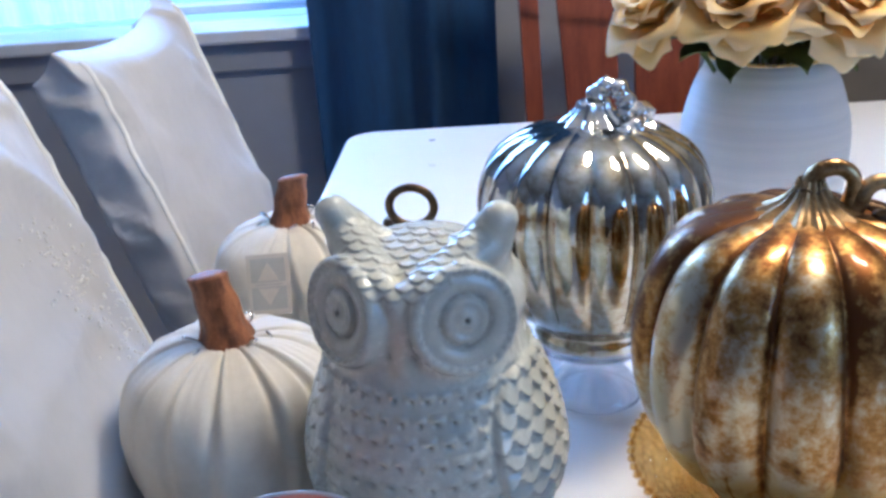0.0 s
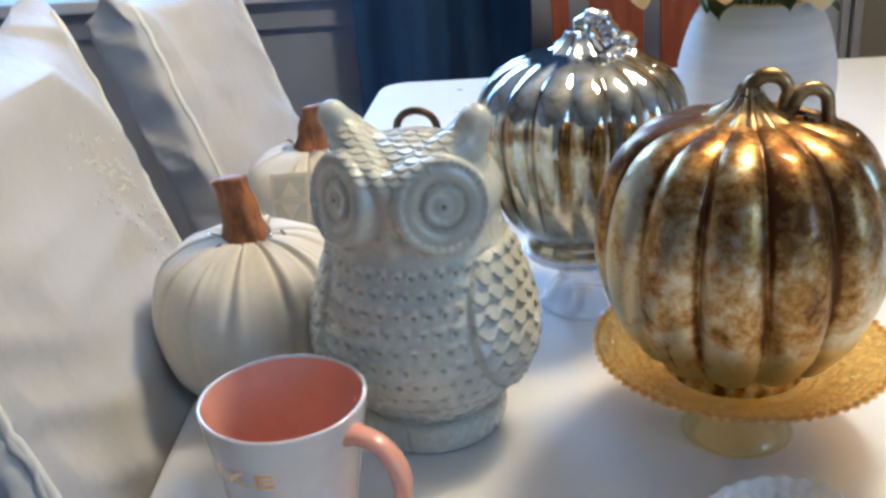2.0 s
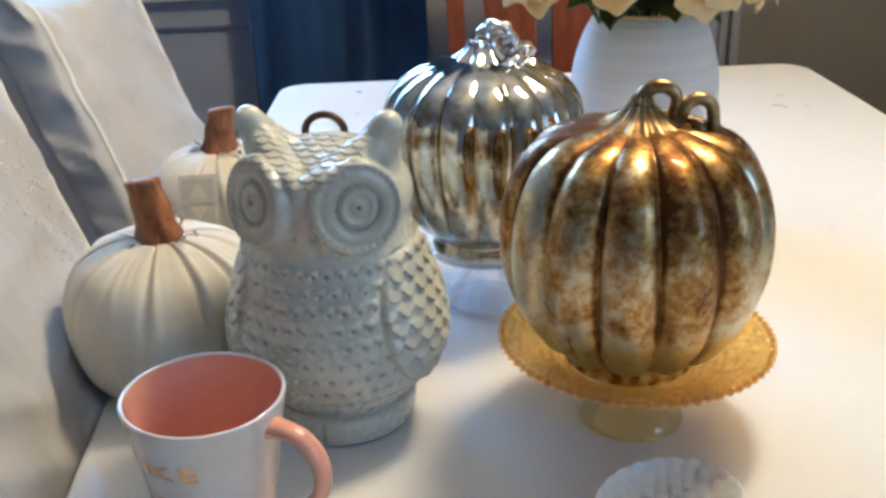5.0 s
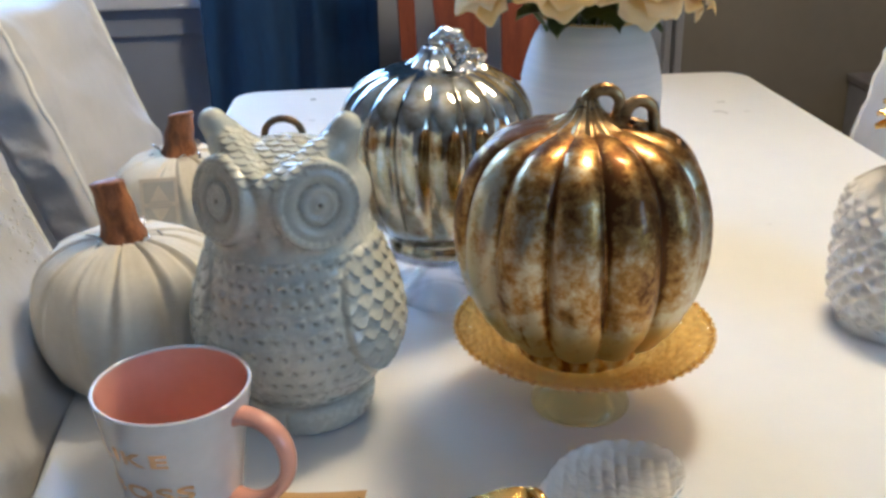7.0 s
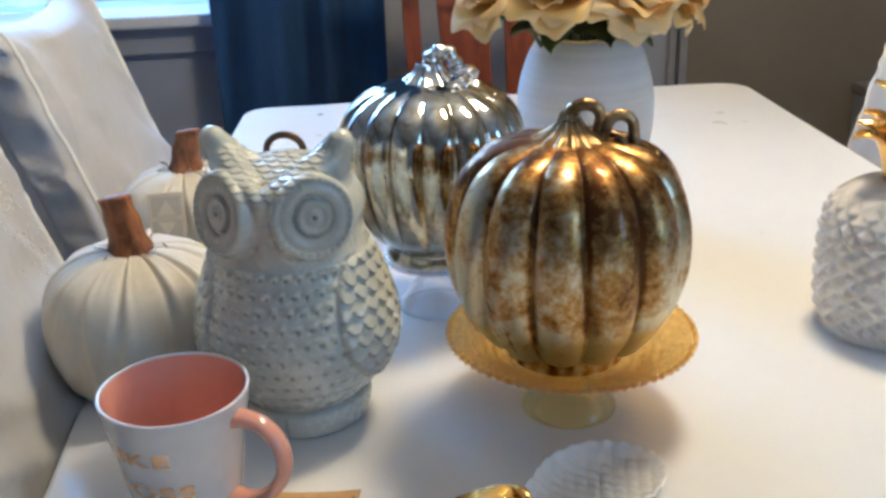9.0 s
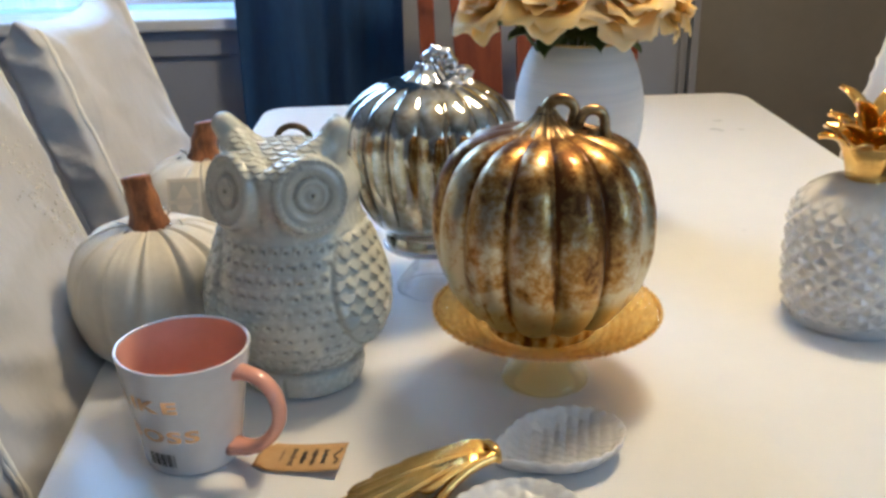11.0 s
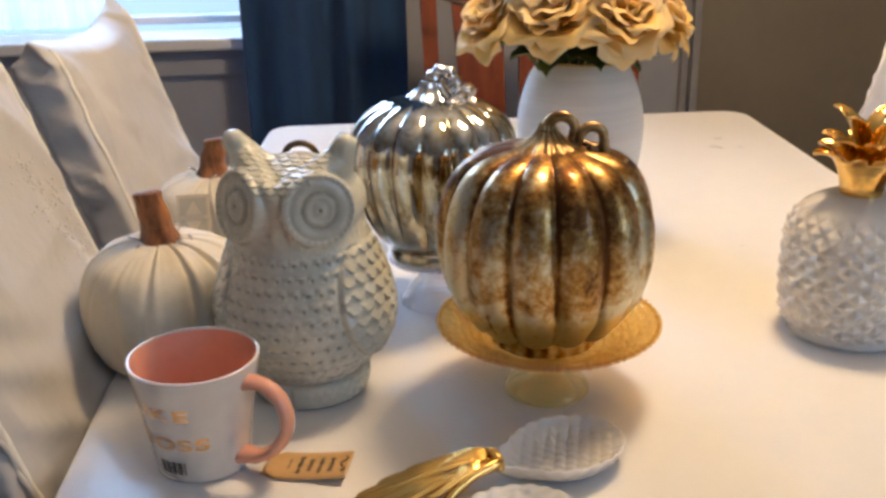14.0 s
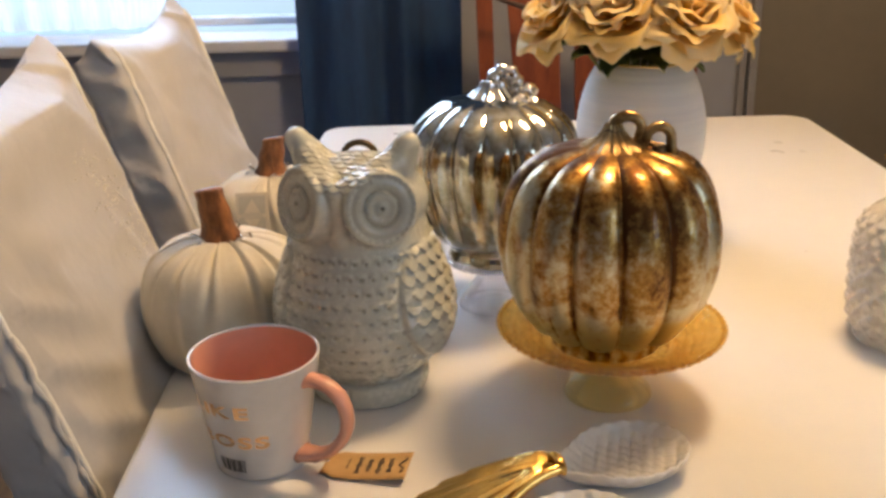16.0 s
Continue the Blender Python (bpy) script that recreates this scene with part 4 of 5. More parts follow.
def owl():
    OX, OY, FACE = 0.0370, 0.592, radians(-106)
    prof = [(0.047, 0.0), (0.0495, 0.004), (0.0515, 0.012), (0.0505, 0.0195), (0.0465, 0.0228), (0.0490, 0.0265), (0.057, 0.034), (0.0665, 0.047), (0.0725, 0.064), (0.0732, 0.081), (0.0695, 0.100), (0.0640, 0.117), (0.0588, 0.131), (0.0555, 0.142), (0.051, 0.152), (0.040, 0.162), (0.028, 0.170)]
    line = curve_through(prof, 160)

    def solid(x, y, z):
        rr = np.hypot(x, y)
        body = (rr - np.interp(z, line[:, 1], line[:, 0])) * 0.8
        body = np.where(z > 0.170, np.maximum(body, z - 0.168), body)
        q = np.sqrt((x / 0.0515) ** 2 + (y / 0.0555) ** 2 + ((z - 0.1690) / 0.0365) ** 2)
        head = (q - 1) * 0.044
        d = soft_min(body, head, 0.010)
        for s in (-1, 1):
            h, reach, ang = eye_space(x, y, z, s)
            edge = EYE_R * (1 + 0.016 * np.sin(ang * 30))
            dish = np.clip((edge - reach) / 0.0012, 0, 1)
            face = 0.0612 - 0.0024 * dish + 0.0010 * np.exp(-((reach - 0.0195) / 0.0030) ** 2) * dish - 0.0016 * np.exp(-((reach - 0.0138) / 0.0014) ** 2) + 0.0012 * np.exp(-((reach - 0.0100) / 0.0022) ** 2) + 0.0026 * np.exp(-(reach / 0.0042) ** 2) - 0.0030 * np.exp(-(reach / 0.0014) ** 2)
            disc = -soft_min(-(reach - 0.0298), -(h - face) * 0.75, 0.0045)
            disc = np.maximum(disc, -h + 0.01)
            d = soft_min(d, disc, 0.0068)
        for s in (-1, 1):
            # ear tuft, and the ridge that runs from it down to the beak
            d = soft_min(d, taper(x, y, z, (0.006, s * 0.034, 0.1970), (0.0135, s * 0.0455, 0.2185), 0.0155, 0.0096), 0.0070)
            d = soft_min(d, taper(x, y, z, (0.016, s * 0.036, 0.2030), (0.0505, s * 0.006, 0.1905), 0.0125, 0.0068), 0.0030)
        d = soft_min(d, taper(x, y, z, (0.0545, 0, 0.188), (0.0500, 0, 0.148), 0.0056, 0.0060), 0.0040)
        return d

    cols, mid = 440, 0.158
    th = np.linspace(-math.pi, math.pi, cols, endpoint=False)
    low = np.linspace(0.0, mid, 170)
    up = np.linspace(0, math.pi / 2 - 0.01, 131)[1:]
    oz = np.concatenate([low, np.full(len(up), mid)])[:, None] * np.ones(cols)
    el = np.concatenate([np.zeros(len(low)), up])[:, None] * np.ones(cols)
    ux, uy, uz = np.cos(el) * np.cos(th), np.cos(el) * np.sin(th), np.sin(el)
    far = np.full(oz.shape, 0.105)
    for _ in range(46):
        far -= 0.8 * solid(far * ux, far * uy, oz + far * uz)
    x, y, z = far * ux, far * uy, oz + far * uz
    tt = np.arctan2(y, x)
    rr = np.hypot(x, y)
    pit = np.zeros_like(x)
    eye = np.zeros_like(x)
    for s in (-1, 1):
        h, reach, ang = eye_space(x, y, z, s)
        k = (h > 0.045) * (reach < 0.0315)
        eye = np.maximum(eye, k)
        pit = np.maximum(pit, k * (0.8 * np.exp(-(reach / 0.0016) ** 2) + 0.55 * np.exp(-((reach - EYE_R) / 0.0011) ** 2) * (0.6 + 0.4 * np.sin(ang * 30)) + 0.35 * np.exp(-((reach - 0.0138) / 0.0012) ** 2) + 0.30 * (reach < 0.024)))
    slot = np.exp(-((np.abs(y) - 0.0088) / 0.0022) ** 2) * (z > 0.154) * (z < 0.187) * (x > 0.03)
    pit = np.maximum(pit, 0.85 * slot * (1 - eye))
    push = -0.0040 * slot * (1 - eye)

    # wings with overlapping scales
    wing = np.zeros_like(x)
    rim = np.zeros_like(x)
    for s in (-1, 1):
        wa = (tt * s - radians(92)) / radians(50)
        wz = (z - 0.088) / 0.052
        e = 1 - np.sqrt(np.abs(wa) ** 2.4 + np.abs(wz + 0.15 * wa) ** 2.4)
        wing = np.maximum(wing, np.clip(e / 0.07, 0, 1))
        rim = np.maximum(rim, np.exp(-((e - 0.0) / 0.045) ** 2))
    rowh = 0.0108
    q = (z + 0.3) / rowh
    band = np.floor(q)
    frac = q - band
    cu = ((tt * 0.0745 / 0.0148 + 0.5 * (band % 2)) % 1.0) * 2 - 1
    edge = 0.62 * cu ** 2
    scale = np.clip((frac - edge) / (1 - edge + 1e-6), 0, 1)
    lift = np.where(frac > edge, (1 - scale) ** 0.7, 0.10)
    push += wing * (0.0014 + 0.0026 * lift) - 0.0016 * rim * (z < 0.14)
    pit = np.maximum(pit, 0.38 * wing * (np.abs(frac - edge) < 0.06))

    # pitted breast: rows of lobes over small holes
    rows_z = 0.0112
    q = (z - 0.031) / rows_z
    band = np.round(q)
    dz = (q - band) * rows_z
    wob = 0.0007 * np.sin(tt * 31 + band * 2.3)
    pitch = 0.0102
    u = tt * 0.067 / pitch + 0.5 * (band % 2)
    du = (u - np.round(u)) * pitch + wob
    breast = (np.abs(tt) < radians(165)) * (z > 0.029) * (z < 0.139) * (1 - wing) * (1 - eye)
    d = np.hypot(du, dz)
    high = np.clip((z - 0.06) / 0.05, 0.25, 1)
    lump = np.exp(-((du / 0.0036) ** 2 + ((dz - 0.0040) / 0.0030) ** 2))
    push += breast * (-0.0026 * np.exp(-(d / 0.0015) ** 2) + 0.0024 * high * lump)
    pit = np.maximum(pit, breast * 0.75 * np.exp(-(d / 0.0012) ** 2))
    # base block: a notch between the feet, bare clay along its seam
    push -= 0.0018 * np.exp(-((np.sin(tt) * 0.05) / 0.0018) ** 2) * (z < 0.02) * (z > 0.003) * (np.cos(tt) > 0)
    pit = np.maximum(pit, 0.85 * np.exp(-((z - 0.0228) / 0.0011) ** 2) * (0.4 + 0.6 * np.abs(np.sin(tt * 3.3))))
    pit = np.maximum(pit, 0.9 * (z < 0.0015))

    # crown of feathers in rows between the ears
    crown = np.clip((z - (0.1830 + 0.42 * np.abs(y))) / 0.003, 0, 1) * np.clip((x + 0.015) / 0.02, 0, 1) * np.clip((0.040 - np.abs(y)) / 0.008, 0, 1)
    q = (x + 1.3 * (0.211 - z)) / 0.0088
    band = np.floor(q)
    cu = ((y / 0.0104 + 0.5 * (band % 2)) % 1.0) * 2 - 1
    edge = 0.55 * cu ** 2
    f = q - band
    lift = np.where(f < 1 - edge, f, 0.0)
    push += crown * 0.0015 * lift
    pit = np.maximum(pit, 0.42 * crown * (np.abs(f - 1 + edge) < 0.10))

    far = far + push
    x, y, z = far * ux, far * uy, oz + far * uz
    x[0], y[0] = x[0] * 0.98, y[0] * 0.98
    pts = np.stack([x * math.cos(FACE) - y * math.sin(FACE), x * math.sin(FACE) + y * math.cos(FACE), z + 0.0005], -1)
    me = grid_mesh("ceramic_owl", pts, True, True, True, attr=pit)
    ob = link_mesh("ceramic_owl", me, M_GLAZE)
    ob.location = (OX, OY, TABLE)
    tagged(ob, "pale grey-green glazed ceramic owl with pitted breast", "figurine")


owl()


# ---- mug with its paper tag ----
MX, MY, MH = -0.0400, 0.4800, 0.0876
mug = thing("coffee_mug", (MX + 0.001, MY, TABLE), "white mug, pink inside, with foil lettering and pink handle", "mug")
outer = [(0.0, 0.0035), (0.029, 0.003), (0.0305, 0.0004), (0.0345, 0.0006), (0.0360, 0.004), (0.0385, 0.024), (0.0425, 0.050), (0.0458, 0.068), (0.0487, MH - 0.001), (0.0482, MH + 0.0004)]
link_mesh("outer_wall", lathe("outer_wall", outer, 96, 60), M_MUG, mug)
inner = [(0.0482, MH + 0.0004), (0.0470, MH + 0.0002), (0.0462, MH - 0.0015), (0.0432, 0.066), (0.040, 0.048), (0.036, 0.024), (0.033, 0.010), (0.026, 0.006), (0.0, 0.0055)]
link_mesh("inner_wall", lathe("inner_wall", inner, 96, 60), M_PINK, mug, "pink glazed inside")
rim = [((0.0476) * math.cos(a), 0.0476 * math.sin(a), MH) for a in np.linspace(0, 2 * math.pi, 96, endpoint=False)]
link_mesh("rim", tube("rim", rim, 0.0013, 8, True), M_MUG, mug, "white rim")
HA = radians(-27)
hp = curve_through([(0.041, 0.0735), (0.051, 0.0755), (0.064, 0.0730), (0.074, 0.064), (0.0780, 0.051), (0.0755, 0.037), (0.065, 0.023), (0.052, 0.0150), (0.036, 0.0125)], 40)
rows = []
for k, (r, z) in enumerate(hp):
    t = hp[min(k + 1, 39)] - hp[max(k - 1, 0)]
    t /= np.linalg.norm(t)
    flare = 1 + 0.5 * math.exp(-k / 3.0) + 0.5 * math.exp(-(39 - k) / 3.0)
    row = []
    for c in np.linspace(0, 2 * math.pi, 16, endpoint=False):
        a, b = 0.0046 * math.cos(c) * flare, 0.0072 * math.sin(c) * flare
        row.append(((r + a * t[1]) * math.cos(HA) - b * math.sin(HA), (r + a * t[1]) * math.sin(HA) + b * math.cos(HA), z - a * t[0]))
    rows.append(row)
link_mesh("handle", grid_mesh("handle", rows, True, True, True), M_PINK, mug, "pink curved handle")

mug.scale = (0.985, 0.985, 1.0)


def mug_radius(z):
    line = np.array(outer[4:9])
    return float(np.interp(z, line[:, 1], line[:, 0]))


def wrapped_text(word, size, angle, z, material, letter_name):
    """Letters bent round the mug's wall, each a mesh of its own."""
    a = angle
    for ch in word:
        cu = bpy.data.curves.new("letter", "FONT")
        cu.body, cu.size, cu.extrude = ch, size, 0.0
        cu.offset = size * 0.038
        tmp = bpy.data.objects.new("letter", cu)
        scene.collection.objects.link(tmp)
        bpy.context.view_layer.update()
        dg = bpy.context.evaluated_depsgraph_get()
        me = bpy.data.meshes.new_from_object(tmp.evaluated_get(dg))
        bpy.data.objects.remove(tmp)
        bm = bmesh.new()
        bm.from_mesh(me)
        bpy.data.meshes.remove(me)
        bmesh.ops.triangulate(bm, faces=bm.faces)
        bmesh.ops.subdivide_edges(bm, edges=bm.edges, cuts=1)
        xs = [v.co.x for v in bm.verts]
        wide = max(xs)
        r0 = mug_radius(z)
        for v in bm.verts:
            zz = z + v.co.y
            rr = mug_radius(zz) + 0.0004
            th = a + v.co.x * 1.6 / r0
            v.co = (rr * math.cos(th), rr * math.sin(th), zz)
        part(letter_name, bm, material, mug, "rose gold foil letter", smooth=False)
        a += (wide * 1.6 + size * 0.14) / r0


wrapped_text("LIKE", 0.0140, radians(-156), 0.0565, M_FOIL, "letter")
wrapped_text("A", 0.0140, radians(-184), 0.0445, M_FOIL, "letter")
wrapped_text("BOSS", 0.0140, radians(-156), 0.0305, M_FOIL, "letter")
# barcode sticker, low on the wall
for k in range(14):
    a = radians(-134 + 2.5 * k)
    bm = bmesh.new()
    wd = (0.4 + 0.5 * ((k * 7) % 3)) * 0.0005
    vs = []
    for dz in (0.0085, 0.0195):
        for s in (-1, 1):
            rr = mug_radius(dz) + 0.0005
            vs.append(bm.verts.new((rr * math.cos(a + s * wd / rr), rr * math.sin(a + s * wd / rr), dz)))
    bm.faces.new([vs[0], vs[1], vs[3], vs[2]])
    part("barcode_bar", bm, M_INK, mug, "dark printed bar", smooth=False)

tag = thing("paper_tag", (0, 0, 0), "kraft paper gift tag lying beside the mug", "tag")
c0, c1 = np.array((0.009, 0.4640)), np.array((0.0720, 0.4505))
ax = (c1 - c0) / np.linalg.norm(c1 - c0)
ay = np.array((-ax[1], ax[0]))
half, LEN = 0.0178, float(np.linalg.norm(c1 - c0))


def tag_z(u):
    return TABLE + 0.0012 + 0.0052 * (u / LEN) ** 2 + 0.0035 * max(0, 0.3 - u / LEN)


def on_tag(u, v, up=0.0):
    cut = max(0.0, 0.010 - u) * 0.8
    vv = math.copysign(max(0.0, abs(v) - (cut if abs(v) > half * 0.9 else 0)), v)
    p = c0 + ax * u + ay * vv
    return (p[0], p[1], tag_z(u) + up)


pts = [[on_tag(u, v) for v in np.linspace(-half, half, 9)] for u in np.linspace(0, LEN, 24)]
ob = link_mesh("card", grid_mesh("card", pts, False), M_KRAFT, tag)
so = ob.modifiers.new("thick", "SOLIDIFY")
so.thickness = 0.0006
for u, lo, hi in ((0.018, -0.3, 0.5), (0.0265, -0.62, 0.66), (0.0345, -0.45, 0.5), (0.0425, -0.6, 0.6), (0.0505, -0.5, 0.55)):
    n = 7
    for k in range(n):
        v0 = half * (lo + (hi - lo) * k / n)
        v1 = v0 + half * (hi - lo) / n * 0.66
        du = 0.0012 + 0.0009 * ((k * 5 + int(u * 1000)) % 3) * 0.5
        if u < 0.02:
            du *= 0.4
        bm = bmesh.new()
        bm.faces.new([bm.verts.new(on_tag(a, b, 0.0010)) for a, b in ((u - du, v0), (u + du, v0), (u + du, v1), (u - du, v1))])
        part("printed_bar", bm, M_INK, tag, smooth=False)
line = [on_tag(0.0595 + 0.0022 * math.sin(k * 0.45), half * (-0.55 + 1.1 * k / 20), 0.0012) for k in range(21)]
link_mesh("printed_flourish", tube("printed_flourish", line, 0.0005, 6), M_INK, tag)
line = [(-0.0095, 0.4665, TABLE + 0.0105), (-0.004, 0.462, TABLE + 0.0075), (0.001, 0.4635, TABLE + 0.003), (0.0065, 0.4660, TABLE + 0.0040), (0.012, 0.4655, TABLE + 0.0036)]
line = [tuple(p) for p in np.concatenate([np.linspace(a, b, 6)[:-1] for a, b in zip(np.array(line), np.array(line)[1:])] + [np.array(line)[-1:]])]
link_mesh("string", tube("string", line, 0.0008, 6), M_STEMSILV, tag, "thin silvery hanging loop")


# ---- spoon rests ----
def spoon_rest(at, turn, label):
    """An oval quilted dish with a gilt pineapple-leaf handle along -x."""
    s = thing("spoon_rest", at, label, "spoon rest", "pineapple spoon rests", turn=turn)
    A, B = 0.0465, 0.0375
    rows, cols = 44, 128
    pts = []
    prof = curve_through([(0.0, 0.0), (0.55, 0.0002), (0.78, 0.004), (0.95, 0.012), (1.0, 0.0165), (0.985, 0.0182), (0.94, 0.0168), (0.82, 0.0115), (0.60, 0.0075), (0.3, 0.0062), (0.0, 0.006)], 90)
    for k, (q, z) in enumerate(prof):
        row = []
        for j in range(cols):
            t = 2 * math.pi * j / cols
            neck = math.exp(-((abs(math.atan2(math.sin(t - math.pi), math.cos(t - math.pi)))) / 0.44) ** 2)
            rx, ry = A * (1 + 0.46 * neck), B
            x, y = rx * q * math.cos(t), ry * q * math.sin(t)
            zz = z + 0.004 * neck * q ** 3
            if k > 45:
                a, b = (x + 0.75 * y) / 0.0105, (x - 0.75 * y) / 0.0105
                quilt = abs(math.sin(math.pi * a) * math.sin(math.pi * b)) ** 0.6
                zz += 0.0022 * quilt * min(1, (1 - q) * 6)
            zz += 0.0008 * math.sin(t * 22) * (q > 0.9)
            row.append((x, y, zz))
        pts.append(row)
    link_mesh("dish", grid_mesh("dish", pts, True), M_CERAMIC, s, "white quilted ceramic dish")
    # gilt leaves: overlapping blades that droop to the table
    blades = [(-9, 0.0, 0.112, 0.0094, 0.0), (-15, 0.003, 0.100, 0.0076, 0.0014), (-2, -0.003, 0.096, 0.0080, 0.0010), (-20, 0.005, 0.082, 0.0066, 0.0026), (-25, 0.006, 0.062, 0.0060, 0.0036), (-30, 0.007, 0.040, 0.0052, 0.0044), (4, -0.004, 0.060, 0.0060, 0.0026)]
    for deg, off, ln, wd, lift in blades:
        ca, sa = math.cos(radians(deg)), math.sin(radians(deg))
        rows2 = []
        for u in np.linspace(0, 1, 22):
            wv = wd * (0.50 + 0.85 * u) * (1 if u < 0.92 else max(0.25, 1 - ((u - 0.92) / 0.08) ** 2))
            row = []
            for v in np.linspace(-1, 1, 13):
                x = -ln * u
                y = off + wv * v
                z = 0.0215 + lift + 0.006 * math.sin(min(1, u * 2.2) * math.pi * 0.5) * (1 - u) - 0.0150 * u ** 1.6 * (ln / 0.100) + 0.0009 * (1 - v * v) + 0.0004 * math.sin(v * 9) - 0.16 * (off + x * sa + (y - off) * ca) * min(1, 3 * u)
                row.append((-A * 1.36 + x * ca - (y - off) * sa, off + x * sa + (y - off) * ca, max(z, 0.003)))
            rows2.append(row)
        ob = link_mesh("gilt_leaf", grid_mesh("gilt_leaf", rows2, False), M_SHINYGOLD, s, "polished gold leaf blade")
        so = ob.modifiers.new("thick", "SOLIDIFY")
        so.thickness = 0.0026
    rim = [(-A * 1.36 - 0.054 * u * math.cos(0.17), -0.0085 - 0.054 * u * math.sin(0.17) + 0.002 * math.sin(math.pi * u), max(0.0060, 0.0245 + 0.004 * math.sin(math.pi * u) - 0.0150 * u)) for u in np.linspace(0, 1, 16)]
    link_mesh("gilt_rim", tube("gilt_rim", rim, [0.0042 - 0.0008 * k / 15 for k in range(16)], 10), M_SHINYGOLD, s, "polished gold rolled edge")
    neckp = [(-A * 1.38 + 0.0025 * math.sin(c), 0.0100 * math.cos(c) * -1, 0.0205 + 0.0065 * math.sin(c)) for c in np.linspace(0, math.pi, 15)]
    link_mesh("gilt_collar", tube("gilt_collar", neckp, 0.0036, 10), M_SHINYGOLD, s, "polished gold collar")
    return s


spoon_rest((0.233, 0.4460, TABLE + 0.0003), 24, "white quilted spoon rest with gold leaf handle")
spoon_rest((0.182, 0.3560, TABLE + 0.0003), 20, "white quilted spoon rest with gold leaf handle beside another")


# ---- pineapple jar ----
PX, PY = 0.537, 0.650
pj = thing("pineapple_jar", (PX, PY, TABLE), "white ceramic pineapple jar with gold leaf crown", "jar")


def diamonds(r, z, th):
    a = th * 20 / (2 * math.pi)
    b = z / 0.0145
    p, q = (a + b) % 1.0, (a - b) % 1.0
    pyr = np.minimum(np.minimum(p, 1 - p), np.minimum(q, 1 - q)) * 2
    k = np.clip((z - 0.008) / 0.006, 0, 1) * np.clip((0.119 - z) / 0.012, 0, 1)
    return r + 0.0050 * pyr * k, z


jar = [(0.0, 0.001), (0.048, 0.0005), (0.0535, 0.004), (0.0575, 0.018), (0.0600, 0.040), (0.0605, 0.060), (0.0597, 0.0830), (0.0590, 0.0836), (0.0580, 0.083)]
link_mesh("body", lathe("body", jar, 320, 110, shape=diamonds), M_CERAMIC, pj)
lid = [(0.0580, 0.0838), (0.0600, 0.0845), (0.0594, 0.089), (0.0560, 0.103), (0.0465, 0.1165), (0.032, 0.1245), (0.019, 0.1275), (0.0, 0.128)]
jar_lid = link_mesh("lid", lathe("lid", lid, 320, 80, shape=diamonds), M_CERAMIC, pj, "domed white lid")
link_mesh("gilt_collar", lathe("gilt_collar", [(0.0175, 0.123), (0.0180, 0.127), (0.0200, 0.139), (0.0235, 0.150), (0.0275, 0.1575), (0.0268, 0.158), (0.0225, 0.150), (0.018, 0.139), (0.0, 0.134)], 64, 40, shape=lambda r, z, th: (r * (1 + 0.02 * np.sin(7 * th)), z)), M_SHINYGOLD, jar_lid, "polished gold collar")


def crown_leaf(deg, r0, z0, ln, wd, out, curl):
    rows2 = []
    for u in np.linspace(0, 1, 16):
        a = out + curl * u
        rr = r0 + ln * sum(math.sin(out + curl * t) for t in np.linspace(0, u, 8)) / 8 * u
        zz = z0 + ln * sum(math.cos(out + curl * t) for t in np.linspace(0, u, 8)) / 8 * u
        wv = wd * (0.75 + 0.5 * math.sin(math.pi * min(1, u * 1.1))) * math.sqrt(max(0.02, 1 - u ** 4))
        row = []
        for v in np.linspace(-1, 1, 9):
            dish = 0.0035 * v * v
            x, y, z = rr - dish * math.cos(a), wv * v, zz + dish * math.sin(a)
            ca, sa = math.cos(radians(deg)), math.sin(radians(deg))
            row.append((x * ca - y * sa, x * sa + y * ca, z))
        rows2.append(row)
    ob = link_mesh("gilt_leaf", grid_mesh("gilt_leaf", rows2, False), M_SHINYGOLD, jar_lid, "polished gold leaf")
    so = ob.modifiers.new("thick", "SOLIDIFY")
    so.thickness = 0.0018


for k in range(7):
    crown_leaf(360 / 7 * k + 176, 0.0225, 0.150, 0.030, 0.0095, 0.42, 1.45)
for k in range(6):
    crown_leaf(60 * k + 200, 0.0160, 0.157, 0.033, 0.0088, 0.22, 1.45)
for k in range(4):
    crown_leaf(90 * k + 215, 0.0085, 0.166, 0.046, 0.0085, 0.12, 1.25)

pj.scale = (1, 1, 1.06)

# ---- vase and roses ----
VX, VY = 0.3405, 0.955
vase = thing("vase", (VX, VY, TABLE), "matt white ceramic vase with brass beaded neck", "vase")
vp = [(0.0, 0.002), (0.046, 0.0005), (0.050, 0.004), (0.056, 0.030), (0.0665, 0.070), (0.0728, 0.108), (0.0722, 0.142), (0.0635, 0.174), (0.0540, 0.192), (0.0490, 0.1985), (0.0480, 0.2015), (0.0455, 0.2000), (0.0470, 0.190), (0.058, 0.160), (0.062, 0.110), (0.045, 0.012), (0.0, 0.010)]
link_mesh("body", lathe("body", vp, 128, 140, shape=lambda r, z, th: (r * (1 + 0.0035 * np.sin(z * 900) * (r > 0.05)), z)), M_VASE, vase)
bm = bmesh.new()
bmesh.ops.create_icosphere(bm, subdivisions=1, radius=0.0021)
bead = bpy.data.meshes.new("bead")
bm.to_mesh(bead)
bm.free()
bead.materials.append(M_BEAD)
for k in range(80):
    a = 2 * math.pi * k / 80
    ob = new("bead", bead)
    ob.parent = vase
    ob.location = (0.0495 * math.cos(a), 0.0495 * math.sin(a), 0.2005)

vase.scale = (1, 1, 1.04)

random.seed(11)


